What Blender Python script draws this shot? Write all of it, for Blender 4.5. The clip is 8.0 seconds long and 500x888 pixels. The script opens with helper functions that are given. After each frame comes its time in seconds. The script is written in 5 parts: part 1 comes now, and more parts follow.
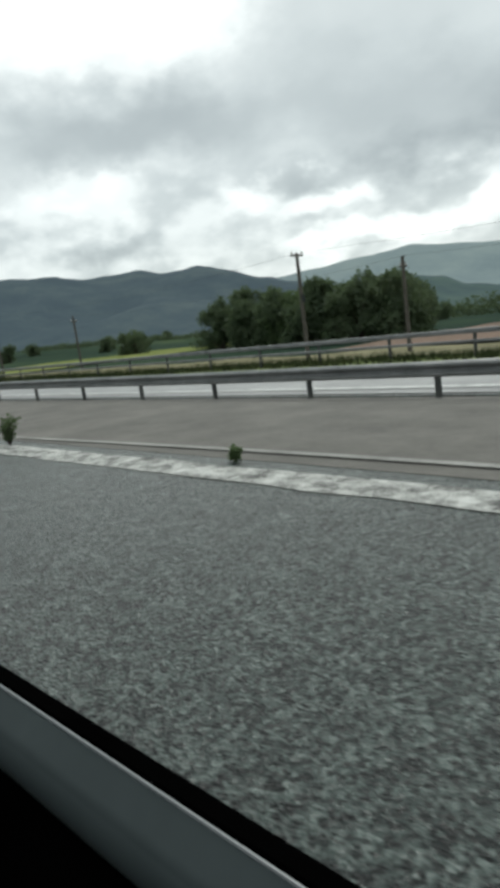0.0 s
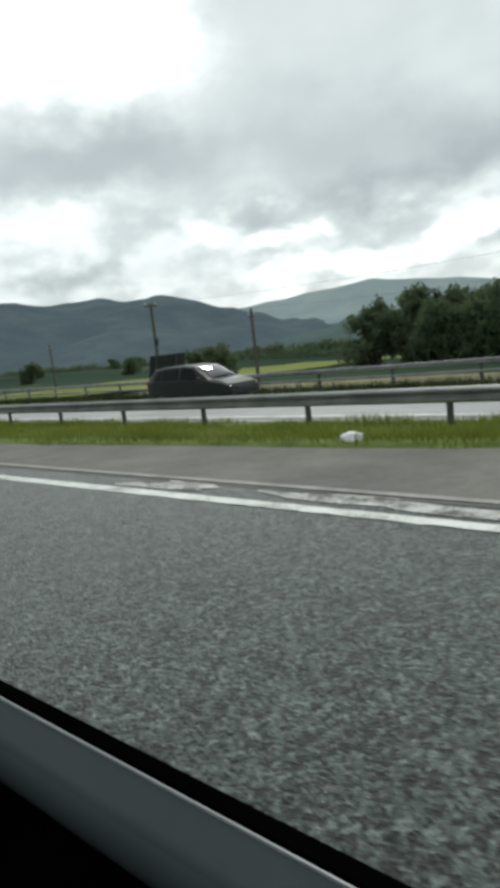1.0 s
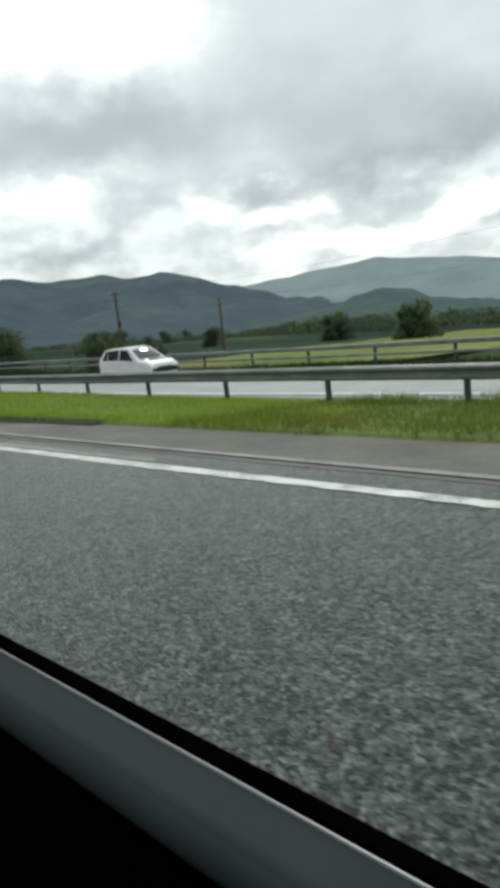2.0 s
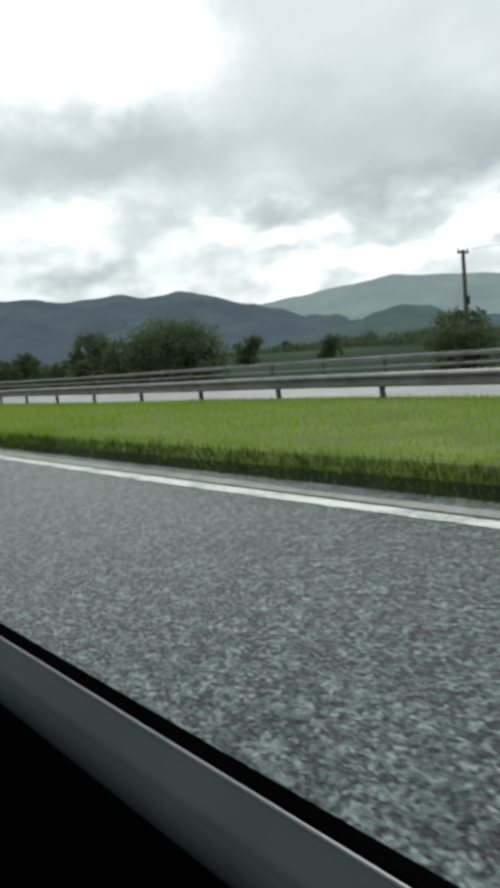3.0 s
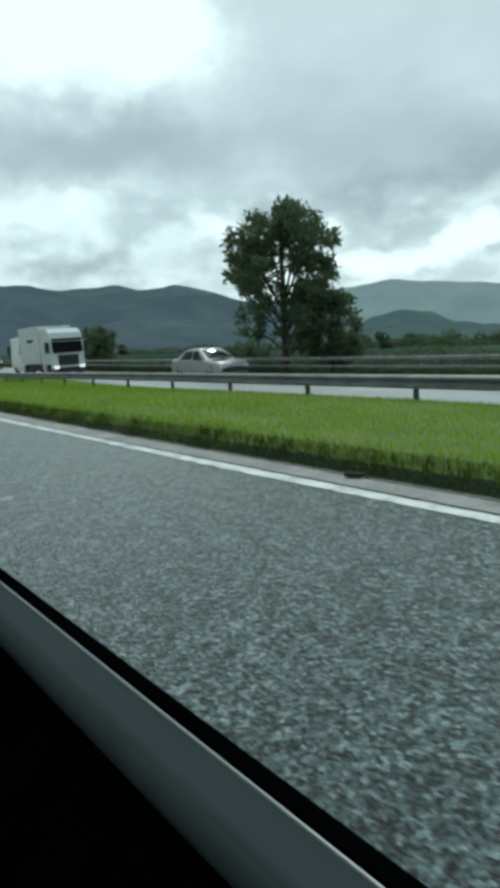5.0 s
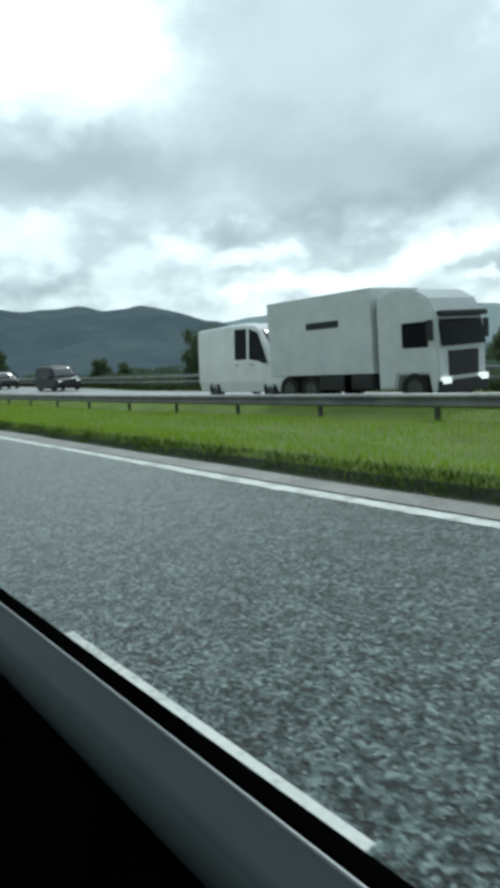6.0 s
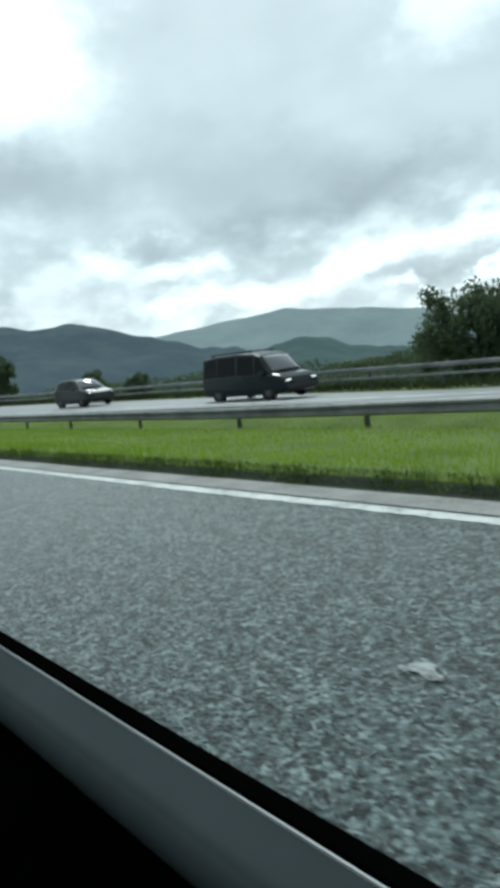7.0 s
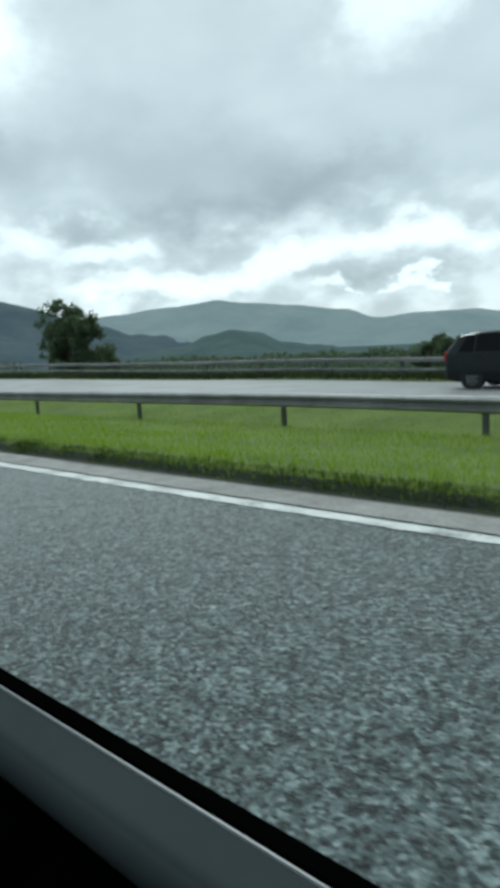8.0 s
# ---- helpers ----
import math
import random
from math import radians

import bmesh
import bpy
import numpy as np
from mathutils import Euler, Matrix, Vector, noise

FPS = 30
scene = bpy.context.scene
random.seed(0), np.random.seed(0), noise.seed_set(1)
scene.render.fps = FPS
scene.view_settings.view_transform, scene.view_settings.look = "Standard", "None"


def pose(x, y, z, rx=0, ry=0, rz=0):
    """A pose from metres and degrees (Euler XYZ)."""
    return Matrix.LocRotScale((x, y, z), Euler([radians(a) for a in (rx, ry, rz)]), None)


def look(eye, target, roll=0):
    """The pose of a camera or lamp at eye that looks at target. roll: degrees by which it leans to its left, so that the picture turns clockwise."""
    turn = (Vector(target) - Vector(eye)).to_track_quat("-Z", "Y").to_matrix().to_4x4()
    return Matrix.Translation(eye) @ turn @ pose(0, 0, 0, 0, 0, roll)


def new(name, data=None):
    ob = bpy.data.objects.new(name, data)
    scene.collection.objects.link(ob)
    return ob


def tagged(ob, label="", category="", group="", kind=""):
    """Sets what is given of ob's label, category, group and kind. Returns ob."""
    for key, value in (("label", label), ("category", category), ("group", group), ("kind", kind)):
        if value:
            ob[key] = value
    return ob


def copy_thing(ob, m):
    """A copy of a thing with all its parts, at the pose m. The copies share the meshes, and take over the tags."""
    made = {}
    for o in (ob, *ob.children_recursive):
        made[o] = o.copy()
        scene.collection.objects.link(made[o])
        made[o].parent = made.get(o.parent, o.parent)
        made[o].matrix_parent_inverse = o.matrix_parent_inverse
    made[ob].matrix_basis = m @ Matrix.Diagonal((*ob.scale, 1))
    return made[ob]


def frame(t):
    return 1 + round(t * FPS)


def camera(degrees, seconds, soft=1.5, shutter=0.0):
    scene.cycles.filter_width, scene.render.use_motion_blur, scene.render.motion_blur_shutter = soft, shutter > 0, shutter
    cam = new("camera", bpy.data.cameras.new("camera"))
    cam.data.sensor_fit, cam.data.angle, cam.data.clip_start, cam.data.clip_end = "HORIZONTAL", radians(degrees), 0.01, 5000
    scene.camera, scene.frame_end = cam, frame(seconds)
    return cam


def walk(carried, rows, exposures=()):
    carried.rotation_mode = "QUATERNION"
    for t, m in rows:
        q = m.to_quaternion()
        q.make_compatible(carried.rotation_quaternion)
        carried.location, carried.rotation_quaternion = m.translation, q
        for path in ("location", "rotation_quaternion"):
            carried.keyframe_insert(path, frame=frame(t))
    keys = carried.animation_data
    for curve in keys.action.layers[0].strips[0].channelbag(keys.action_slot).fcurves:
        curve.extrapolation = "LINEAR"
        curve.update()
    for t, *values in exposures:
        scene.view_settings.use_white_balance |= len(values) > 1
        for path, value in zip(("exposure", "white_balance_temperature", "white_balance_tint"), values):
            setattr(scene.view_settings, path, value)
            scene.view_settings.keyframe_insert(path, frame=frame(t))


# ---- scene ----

# ---------------------------------------------------------------- the road's line
SPEED = 27.0
BEND = (-0.0744, 1.0324, -0.6650)


def heading(s):
    q = min(max(s / 216.0, 0.0), 1.0)
    return -(BEND[0] * q + BEND[1] * q * q + BEND[2] * q ** 3)


S0, DS, NS = -300.0, 0.5, 2000
LINE = [(0.0, 0.0, 0.0)] * NS
_x = _y = 0.0
for _i in range(600, NS):
    _h = heading(S0 + DS * _i)
    LINE[_i] = (_x, _y, _h)
    _x -= math.cos(_h) * DS
    _y -= math.sin(_h) * DS
for _i in range(600):
    LINE[_i] = (-(S0 + DS * _i), 0.0, 0.0)


def road_line(s):
    """Place and heading of the car's line, s metres along it."""
    u = min(max((s - S0) / DS, 0.0), NS - 1.001)
    i = int(u)
    a, b, k = LINE[i], LINE[i + 1], u - i
    return tuple(p + (q - p) * k for p, q in zip(a, b))


def at(s, d, z=0.0):
    """s metres along the road, d metres to the right of the car's line."""
    x, y, h = road_line(s)
    return Vector((x - math.sin(h) * d, y + math.cos(h) * d, z))


def along(s, d, z=0.0, turn=0.0):
    """A pose on the road: local +x points against the car's way."""
    p = at(s, d, z)
    return Matrix.Translation(p) @ Matrix.Rotation(road_line(s)[2] + radians(turn), 4, "Z")


def lerp(x, table):
    if x <= table[0][0]:
        return table[0][1]
    for (a, u), (b, v) in zip(table, table[1:]):
        if x <= b:
            k = (x - a) / (b - a)
            k = k * k * (3 - 2 * k)
            return u + (v - u) * k
    return table[-1][1]


# ---------------------------------------------------------------- camera
# seconds, turn, tilt, lean (degrees), metres to the right of the line, height
CAM = [(0, 45.295, -11.091, -7.614, 0.052, 1.535), (0.5, 42.923, -10.322, -7.043, -0.012, 1.526), (1, 41.299, -8.966, -6.583, -0.04, 1.513),
       (1.5, 41.494, -9.689, -6.654, -0.003, 1.478), (1.7, 41.434, -11.129, -6.174, -0.014, 1.488), (2.8, 41.522, -9.081, -6.37, -0.09, 1.527),
       (3, 42.512, -9.061, -6.62, -0.055, 1.536), (3.5, 40.708, -11.07, -6.115, -0.045, 1.526), (4, 40.393, -7.823, -3.978, -0.051, 1.522),
       (4.5, 36.956, -8.642, -3.43, 0.003, 1.525), (5, 41.217, -9.311, -3.759, 0.006, 1.509), (5.2, 42.337, -10.011, -4.449, 0.002, 1.517),
       (6.3, 35.646, -7.323, -4.293, 0.054, 1.44), (6.5, 33.726, -7.933, -3.983, 0.058, 1.438), (7, 32.306, -7.288, -7.005, 0.022, 1.441),
       (7.5, 28.962, -6.89, -7.002, -0.007, 1.447), (8, 25.435, -8.549, -3.359, -0.034, 1.495)]


def cam_row(t):
    """Smooth values between the rows of CAM (a cubic with limited slopes)."""
    n = len(CAM)
    i = max(j for j in range(n - 1) if CAM[j][0] <= t)
    a, b = CAM[i], CAM[i + 1]
    dt = b[0] - a[0]
    k = (t - a[0]) / dt
    out = []
    for c in range(1, 6):
        def slope(j):
            if j == 0 or j == n - 1:
                return 0.0
            p, q, r = CAM[j - 1], CAM[j], CAM[j + 1]
            u, v = (q[c] - p[c]) / (q[0] - p[0]), (r[c] - q[c]) / (r[0] - q[0])
            return 0.0 if u * v <= 0 else 2 * u * v / (u + v)
        m0, m1 = slope(i) * dt, slope(i + 1) * dt
        out.append((2 * k ** 3 - 3 * k * k + 1) * a[c] + (k ** 3 - 2 * k * k + k) * m0 + (3 * k * k - 2 * k ** 3) * b[c] + (k ** 3 - k * k) * m1)
    return out


cam = camera(41.95, 8.0, soft=5.3, shutter=0.02)
rows = []
for j in range(81):
    t = j / 10
    turn, tilt, lean, side, high = cam_row(t)
    p = at(SPEED * t, side, high)
    rows.append((t, Matrix.Translation(p) @ Matrix.Rotation(radians(turn), 4, "Z") @ Matrix.Rotation(radians(90 + tilt), 4, "X") @ Matrix.Rotation(radians(lean), 4, "Z")))
walk(cam, rows, [(0, 0.08, 6350, 3), (0.5, 0.16, 6350, 3), (1.5, 0.14, 6350, 3), (3.1, 0.2, 6350, 4), (3.5, 0.29, 6250, -1), (3.9, 0.06, 6050, -3), (4.5, 0.04, 5700, -9), (5.4, -0.03, 5700, -8), (6.4, 0.2, 5750, -4), (7.4, 0.1, 5750, -4), (8, 0.03, 5750, -4)])

# ---------------------------------------------------------------- world and sun
SUN_AZ, SUN_EL = 121.0, 46.0
world = bpy.data.worlds.new("world")
scene.world = world
world.use_nodes = True
wn, wl = world.node_tree.nodes, world.node_tree.links
wn.clear()


def wmath(op, a, b=None, c=None):
    n = wn.new("ShaderNodeMath")
    n.operation = op
    for i, v in enumerate((a, b, c)):
        if v is None:
            continue
        if isinstance(v, (int, float)):
            n.inputs[i].default_value = v
        else:
            wl.new(v, n.inputs[i])
    return n.outputs[0]


coord = wn.new("ShaderNodeTexCoord")
sep = wn.new("ShaderNodeSeparateXYZ")
wl.new(coord.outputs["Generated"], sep.inputs[0])
azim = wmath("MULTIPLY", wmath("ARCTAN2", sep.outputs[1], sep.outputs[0]), 57.2958)
elev = wmath("MULTIPLY", wmath("ARCSINE", sep.outputs[2]), 57.2958)


def wnoise(scale, squash, detail, rough):
    m = wn.new("ShaderNodeMapping")
    m.inputs["Scale"].default_value = (scale, scale, scale * squash)
    wl.new(coord.outputs["Generated"], m.inputs[0])
    n = wn.new("ShaderNodeTexNoise")
    n.inputs["Scale"].default_value = 1.0
    n.inputs["Detail"].default_value = detail
    n.inputs["Roughness"].default_value = rough
    wl.new(m.outputs[0], n.inputs["Vector"])
    return n


warp = wnoise(9.0, 1.5, 4, 0.55)
wsep = wn.new("ShaderNodeSeparateColor")
wl.new(warp.outputs["Color"], wsep.inputs[0])
waz = wmath("ADD", azim, wmath("MULTIPLY", wmath("SUBTRACT", wsep.outputs[0], 0.5), 14.0))
wel = wmath("ADD", elev, wmath("MULTIPLY", wmath("SUBTRACT", wsep.outputs[1], 0.5), 7.0))
# bright and dark cloud masses: direction, height, width, depth, strength
MASSES = [(139.5, 25, 8, 5.2, 0.75), (153, 26, 7, 8, 0.5), (141, 15.3, 11, 2.2, -0.17), (148.5, 19, 4, 2.5, -0.14),
          (145.5, 10.2, 4.5, 1.8, 0.22), (131.3, 10.1, 3, 1.1, 0.25), (126, 8.8, 2.5, 0.9, 0.2), (144, 6.6, 7, 0.9, -0.15),
          (128, 4.8, 3.5, 0.9, 0.35), (121, 5.8, 5.5, 1.1, 0.42), (111, 6.7, 5.5, 1.05, 0.4), (101, 7.7, 6, 1.1, 0.36), (103, 4.9, 6, 0.9, -0.14), (101.6, 4.4, 1.0, 0.38, 0.4), (99.4, 4.4, 1.3, 0.4, 0.4), (106.8, 4.2, 1.3, 0.45, 0.35), (104.4, 3.7, 0.9, 0.3, 0.35),
          (120, 10.8, 9.5, 1.7, -0.17), (121, 14.5, 9, 3.5, -0.07), (106, 12.6, 7, 2, -0.17), (102.5, 25, 4.5, 3.2, 0.3), (114, 13.6, 8, 3.4, -0.08), (124, 17, 6, 3, -0.03)]
total = 0.63
for a, e, ra, re, amp in MASSES:
    u = wmath("DIVIDE", wmath("SUBTRACT", waz, a), ra)
    v = wmath("DIVIDE", wmath("SUBTRACT", wel, e), re)
    r2 = wmath("ADD", wmath("MULTIPLY", u, u), wmath("MULTIPLY", v, v))
    total = wmath("ADD", total, wmath("MULTIPLY", wmath("EXPONENT", wmath("MULTIPLY", wmath("POWER", r2, 1.5), -0.9)), amp))
fine = wnoise(10.0, 1.7, 4, 0.45)
total = wmath("ADD", total, wmath("MULTIPLY", wmath("SUBTRACT", fine.outputs[0], 0.5), 0.11))


def wstep(value, lo, hi):
    n = wn.new("ShaderNodeMapRange")
    n.interpolation_type = "SMOOTHSTEP"
    n.inputs["From Min"].default_value, n.inputs["From Max"].default_value = lo, hi
    wl.new(value, n.inputs["Value"])
    return n.outputs["Result"]


# heaped clouds low over the hills, grey bellies between them
puff = wnoise(15.5, 1.65, 4, 0.45)
low_sky = wmath("SUBTRACT", 1.0, wstep(wel, 9.0, 14.0))
total = wmath("ADD", total, wmath("MULTIPLY", low_sky, wmath("SUBTRACT", wmath("MULTIPLY", wstep(puff.outputs[0], 0.34, 0.66), 0.19), 0.04)))
ramp = wn.new("ShaderNodeValToRGB")
cr = ramp.color_ramp
cr.elements[0].position, cr.elements[0].color = 0.15, (0.25, 0.28, 0.29, 1)
cr.elements[1].position, cr.elements[1].color = 1.0, (1.12, 1.12, 1.1, 1)
for pos, col in ((0.4, (0.41, 0.44, 0.455, 1)), (0.6, (0.62, 0.65, 0.66, 1)), (0.8, (0.94, 0.955, 0.955, 1))):
    e = cr.elements.new(pos)
    e.color = col
wl.new(total, ramp.inputs[0])
sky = wn.new("ShaderNodeTexSky")
sky.sky_type = "NISHITA"
sky.sun_disc = False
sky.sun_elevation = radians(SUN_EL)
sky.sun_rotation = radians(90 - SUN_AZ)
bg_sky, bg_cloud = wn.new("ShaderNodeBackground"), wn.new("ShaderNodeBackground")
bg_sky.inputs[1].default_value = 0.1
bg_cloud.inputs[1].default_value = 1.0
wl.new(sky.outputs[0], bg_sky.inputs[0])
wl.new(ramp.outputs[0], bg_cloud.inputs[0])
wmix = wn.new("ShaderNodeMixShader")
wmix.inputs[0].default_value = 0.93
wl.new(bg_sky.outputs[0], wmix.inputs[1])
wl.new(bg_cloud.outputs[0], wmix.inputs[2])
wout = wn.new("ShaderNodeOutputWorld")
wl.new(wmix.outputs[0], wout.inputs[0])

sun_data = bpy.data.lights.new("sun", "SUN")
sun_data.energy, sun_data.angle, sun_data.color = 1.2, radians(10), (1.0, 0.96, 0.9)
sun = new("sun", sun_data)
_d = Vector((math.cos(radians(SUN_EL)) * math.cos(radians(SUN_AZ)), math.cos(radians(SUN_EL)) * math.sin(radians(SUN_AZ)), math.sin(radians(SUN_EL))))
sun.matrix_world = look(_d * 300, (0, 0, 0))

# ---------------------------------------------------------------- materials


def material(name, stops, rough=0.8, metal=0.0, scale=4.0, detail=8, bump=0.0, bump_scale=40.0, bump_dist=0.01, fine=0.0, coat=0.0, rand=0.0, coords="Object", voro=0.0, spec=0.5, calm=0.0, pits=0.0):
    """A noise-driven surface: colour stops over a two-scale noise, relief, random tint between pieces."""
    mt = bpy.data.materials.new(name)
    mt.use_nodes = True
    nt = mt.node_tree
    n, l = nt.nodes, nt.links
    b = n["Principled BSDF"]
    b.inputs["Roughness"].default_value = rough
    b.inputs["Metallic"].default_value = metal
    b.inputs["Coat Weight"].default_value = coat
    b.inputs["Specular IOR Level"].default_value = spec
    tc = n.new("ShaderNodeTexCoord")
    a = n.new("ShaderNodeTexNoise")
    a.inputs["Scale"].default_value = scale
    a.inputs["Detail"].default_value = detail
    a.inputs["Roughness"].default_value = 0.65
    l.new(tc.outputs[coords], a.inputs["Vector"])
    val = a.outputs[0]
    if calm:
        m0 = n.new("ShaderNodeMath")
        m0.operation = "MULTIPLY_ADD"
        l.new(val, m0.inputs[0])
        m0.inputs[1].default_value, m0.inputs[2].default_value = 1 - calm, calm * 0.5
        val = m0.outputs[0]
    if fine or voro:
        if voro:
            f = n.new("ShaderNodeTexVoronoi")
            f.inputs["Scale"].default_value = voro
            src = n.new("ShaderNodeSeparateColor")
            l.new(tc.outputs[coords], f.inputs["Vector"])
            l.new(f.outputs["Color"], src.inputs[0])
            fo = src.outputs[0]
        else:
            f = n.new("ShaderNodeTexNoise")
            f.inputs["Scale"].default_value = scale * 14
            f.inputs["Detail"].default_value = 4
            l.new(tc.outputs[coords], f.inputs["Vector"])
            fo = f.outputs[0]
        m1 = n.new("ShaderNodeMath")
        m1.operation = "MULTIPLY_ADD"
        l.new(fo, m1.inputs[0])
        m1.inputs[1].default_value = fine
        m1.inputs[2].default_value = -fine / 2
        m2 = n.new("ShaderNodeMath")
        m2.operation = "ADD"
        l.new(val, m2.inputs[0])
        l.new(m1.outputs[0], m2.inputs[1])
        val = m2.outputs[0]
    if pits:
        # hollows where a chipping has come out
        pv = n.new("ShaderNodeTexVoronoi")
        pv.inputs["Scale"].default_value = voro * 0.6
        ps = n.new("ShaderNodeSeparateColor")
        pm = n.new("ShaderNodeMapRange")
        pm.inputs["From Min"].default_value, pm.inputs["From Max"].default_value = 0.12, 0.34
        pm.inputs["To Min"].default_value, pm.inputs["To Max"].default_value = -pits, pits * 0.2
        p2 = n.new("ShaderNodeMath")
        l.new(tc.outputs[coords], pv.inputs["Vector"])
        l.new(pv.outputs["Color"], ps.inputs[0])
        l.new(ps.outputs[1], pm.inputs[0])
        l.new(val, p2.inputs[0])
        l.new(pm.outputs[0], p2.inputs[1])
        val = p2.outputs[0]
        # worn tops of the chippings shine, the hollows do not
        sm = n.new("ShaderNodeMapRange")
        sm.inputs["From Min"].default_value, sm.inputs["From Max"].default_value = 0.25, 0.6
        sm.inputs["To Min"].default_value, sm.inputs["To Max"].default_value = spec * 0.65, spec * 1.18
        l.new(val, sm.inputs[0])
        l.new(sm.outputs[0], b.inputs["Specular IOR Level"])
    if rand:
        oi = n.new("ShaderNodeObjectInfo")
        m1 = n.new("ShaderNodeMath")
        m1.operation = "MULTIPLY_ADD"
        l.new(oi.outputs["Random"], m1.inputs[0])
        m1.inputs[1].default_value = rand
        m1.inputs[2].default_value = -rand / 2
        m2 = n.new("ShaderNodeMath")
        m2.operation = "ADD"
        l.new(val, m2.inputs[0])
        l.new(m1.outputs[0], m2.inputs[1])
        val = m2.outputs[0]
    r = n.new("ShaderNodeValToRGB")
    r.color_ramp.elements[0].position, r.color_ramp.elements[0].color = stops[0][0], (*stops[0][1], 1)
    r.color_ramp.elements[1].position, r.color_ramp.elements[1].color = stops[-1][0], (*stops[-1][1], 1)
    for pos, col in stops[1:-1]:
        r.color_ramp.elements.new(pos).color = (*col, 1)
    l.new(val, r.inputs[0])
    l.new(r.outputs[0], b.inputs["Base Color"])
    if bump:
        if voro:
            h = n.new("ShaderNodeTexVoronoi")
            h.inputs["Scale"].default_value = bump_scale
        else:
            h = n.new("ShaderNodeTexNoise")
            h.inputs["Scale"].default_value = bump_scale
            h.inputs["Detail"].default_value = 5
        l.new(tc.outputs[coords], h.inputs["Vector"])
        bp = n.new("ShaderNodeBump")
        bp.inputs["Strength"].default_value = bump
        bp.inputs["Distance"].default_value = bump_dist
        l.new(h.outputs[0], bp.inputs["Height"])
        l.new(bp.outputs[0], b.inputs["Normal"])
    return mt


ASPHALT = material("chipped_asphalt", [(0.14, (0.0009, 0.003, 0.0031)), (0.3, (0.00648, 0.0153, 0.01467)), (0.42, (0.02786, 0.04902, 0.04739)), (0.66, (0.05022, 0.0828, 0.07893)), (0.84, (0.1161, 0.1634, 0.1579)), (0.96, (0.2203, 0.2808, 0.2717))], 0.36, 0, 5.0, 8, 0.9, 62, 0.012, fine=0.84, voro=47, calm=0.25, pits=0.28, spec=0.74)
ASPHALT_DARK = material("dark_chipped_asphalt", [(0.14, (0.0008, 0.0017, 0.0008)), (0.3, (0.00405, 0.00828, 0.00621)), (0.42, (0.01557, 0.02597, 0.02141)), (0.66, (0.02862, 0.04536, 0.0378)), (0.84, (0.06502, 0.0903, 0.0774)), (0.96, (0.1197, 0.1512, 0.1357))], 0.4, 0, 5.0, 8, 0.9, 62, 0.012, fine=0.84, voro=47, calm=0.25, pits=0.22, spec=0.64)
ASPHALT_OLD = material("worn_asphalt", [(0.3, (0.09, 0.085, 0.075)), (0.5, (0.125, 0.118, 0.104)), (0.75, (0.185, 0.175, 0.155))], 0.85, 0, 0.8, 8, 0.5, 60, 0.008, fine=0.3)
ASPHALT_PALE = material("pale_asphalt", [(0.3, (0.19, 0.19, 0.19)), (0.5, (0.25, 0.252, 0.25)), (0.75, (0.32, 0.32, 0.315))], 0.5, 0, 0.6, 8, 0.4, 50, 0.008, fine=0.25)
PAINT = material("road_paint", [(0.28, (0.16, 0.165, 0.16)), (0.4, (0.42, 0.43, 0.41)), (0.52, (0.64, 0.65, 0.62)), (0.75, (0.78, 0.78, 0.75))], 0.6, 0, 2.2, 9, 0.5, 40, 0.006, fine=0.5)
STEEL = material("galvanised_steel", [(0.3, (0.12, 0.125, 0.125)), (0.5, (0.19, 0.197, 0.195)), (0.75, (0.28, 0.285, 0.28))], 0.5, 0.25, 1.5, 6, 0.15, 30, 0.004, fine=0.2)
STEEL_DARK = material("weathered_steel", [(0.3, (0.055, 0.06, 0.057)), (0.6, (0.1, 0.105, 0.1)), (0.8, (0.14, 0.14, 0.13))], 0.7, 0.3, 3, 6, fine=0.3)
SOIL = material("verge_ground", [(0.3, (0.07, 0.1, 0.02)), (0.5, (0.12, 0.165, 0.03)), (0.75, (0.18, 0.23, 0.05))], 0.95, 0, 0.9, 8, 0.6, 12, 0.05, fine=0.3)
GRASS = material("grass_blades", [(0.25, (0.143, 0.22, 0.0198)), (0.5, (0.209, 0.308, 0.0286)), (0.7, (0.275, 0.369, 0.0396)), (0.88, (0.352, 0.407, 0.088))], 0.9, 0, 0.3, 6, fine=0.06, spec=0.03)
FIELD = material("valley_fields", [(0.36, (0.012, 0.026, 0.018)), (0.5, (0.02, 0.042, 0.026)), (0.6, (0.036, 0.062, 0.032)), (0.7, (0.07, 0.1, 0.045))], 1.0, 0, 0.012, 7, fine=0.2, spec=0.04)
TRIM_GREY = material("moulded_grey_trim", [(0.3, (0.05, 0.062, 0.064)), (0.6, (0.062, 0.076, 0.078)), (0.8, (0.075, 0.09, 0.092))], 0.75, 0, 2.0, 6, 0.2, 300, 0.001, fine=0.2, spec=0.22)
# Pale colour that paints the bright highlight along the ledge's rim.
EDGE_HIGHLIGHT = material("pale_edge_highlight", [(0.3, (0.2, 0.21, 0.215)), (0.7, (0.28, 0.29, 0.295))], 0.4, 0, 3, 4)
# Near-black that puts the dark of the cabin into the colour.
CABIN_SHADE = material("cabin_shade_black", [(0.3, (0.0008, 0.0008, 0.0008)), (0.8, (0.002, 0.002, 0.002))], 1.0, 0, 4.0, 4, 0.1, 200, 0.001, spec=0.0)
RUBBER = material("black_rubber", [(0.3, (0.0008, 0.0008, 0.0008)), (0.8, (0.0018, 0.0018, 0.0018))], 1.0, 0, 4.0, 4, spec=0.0)



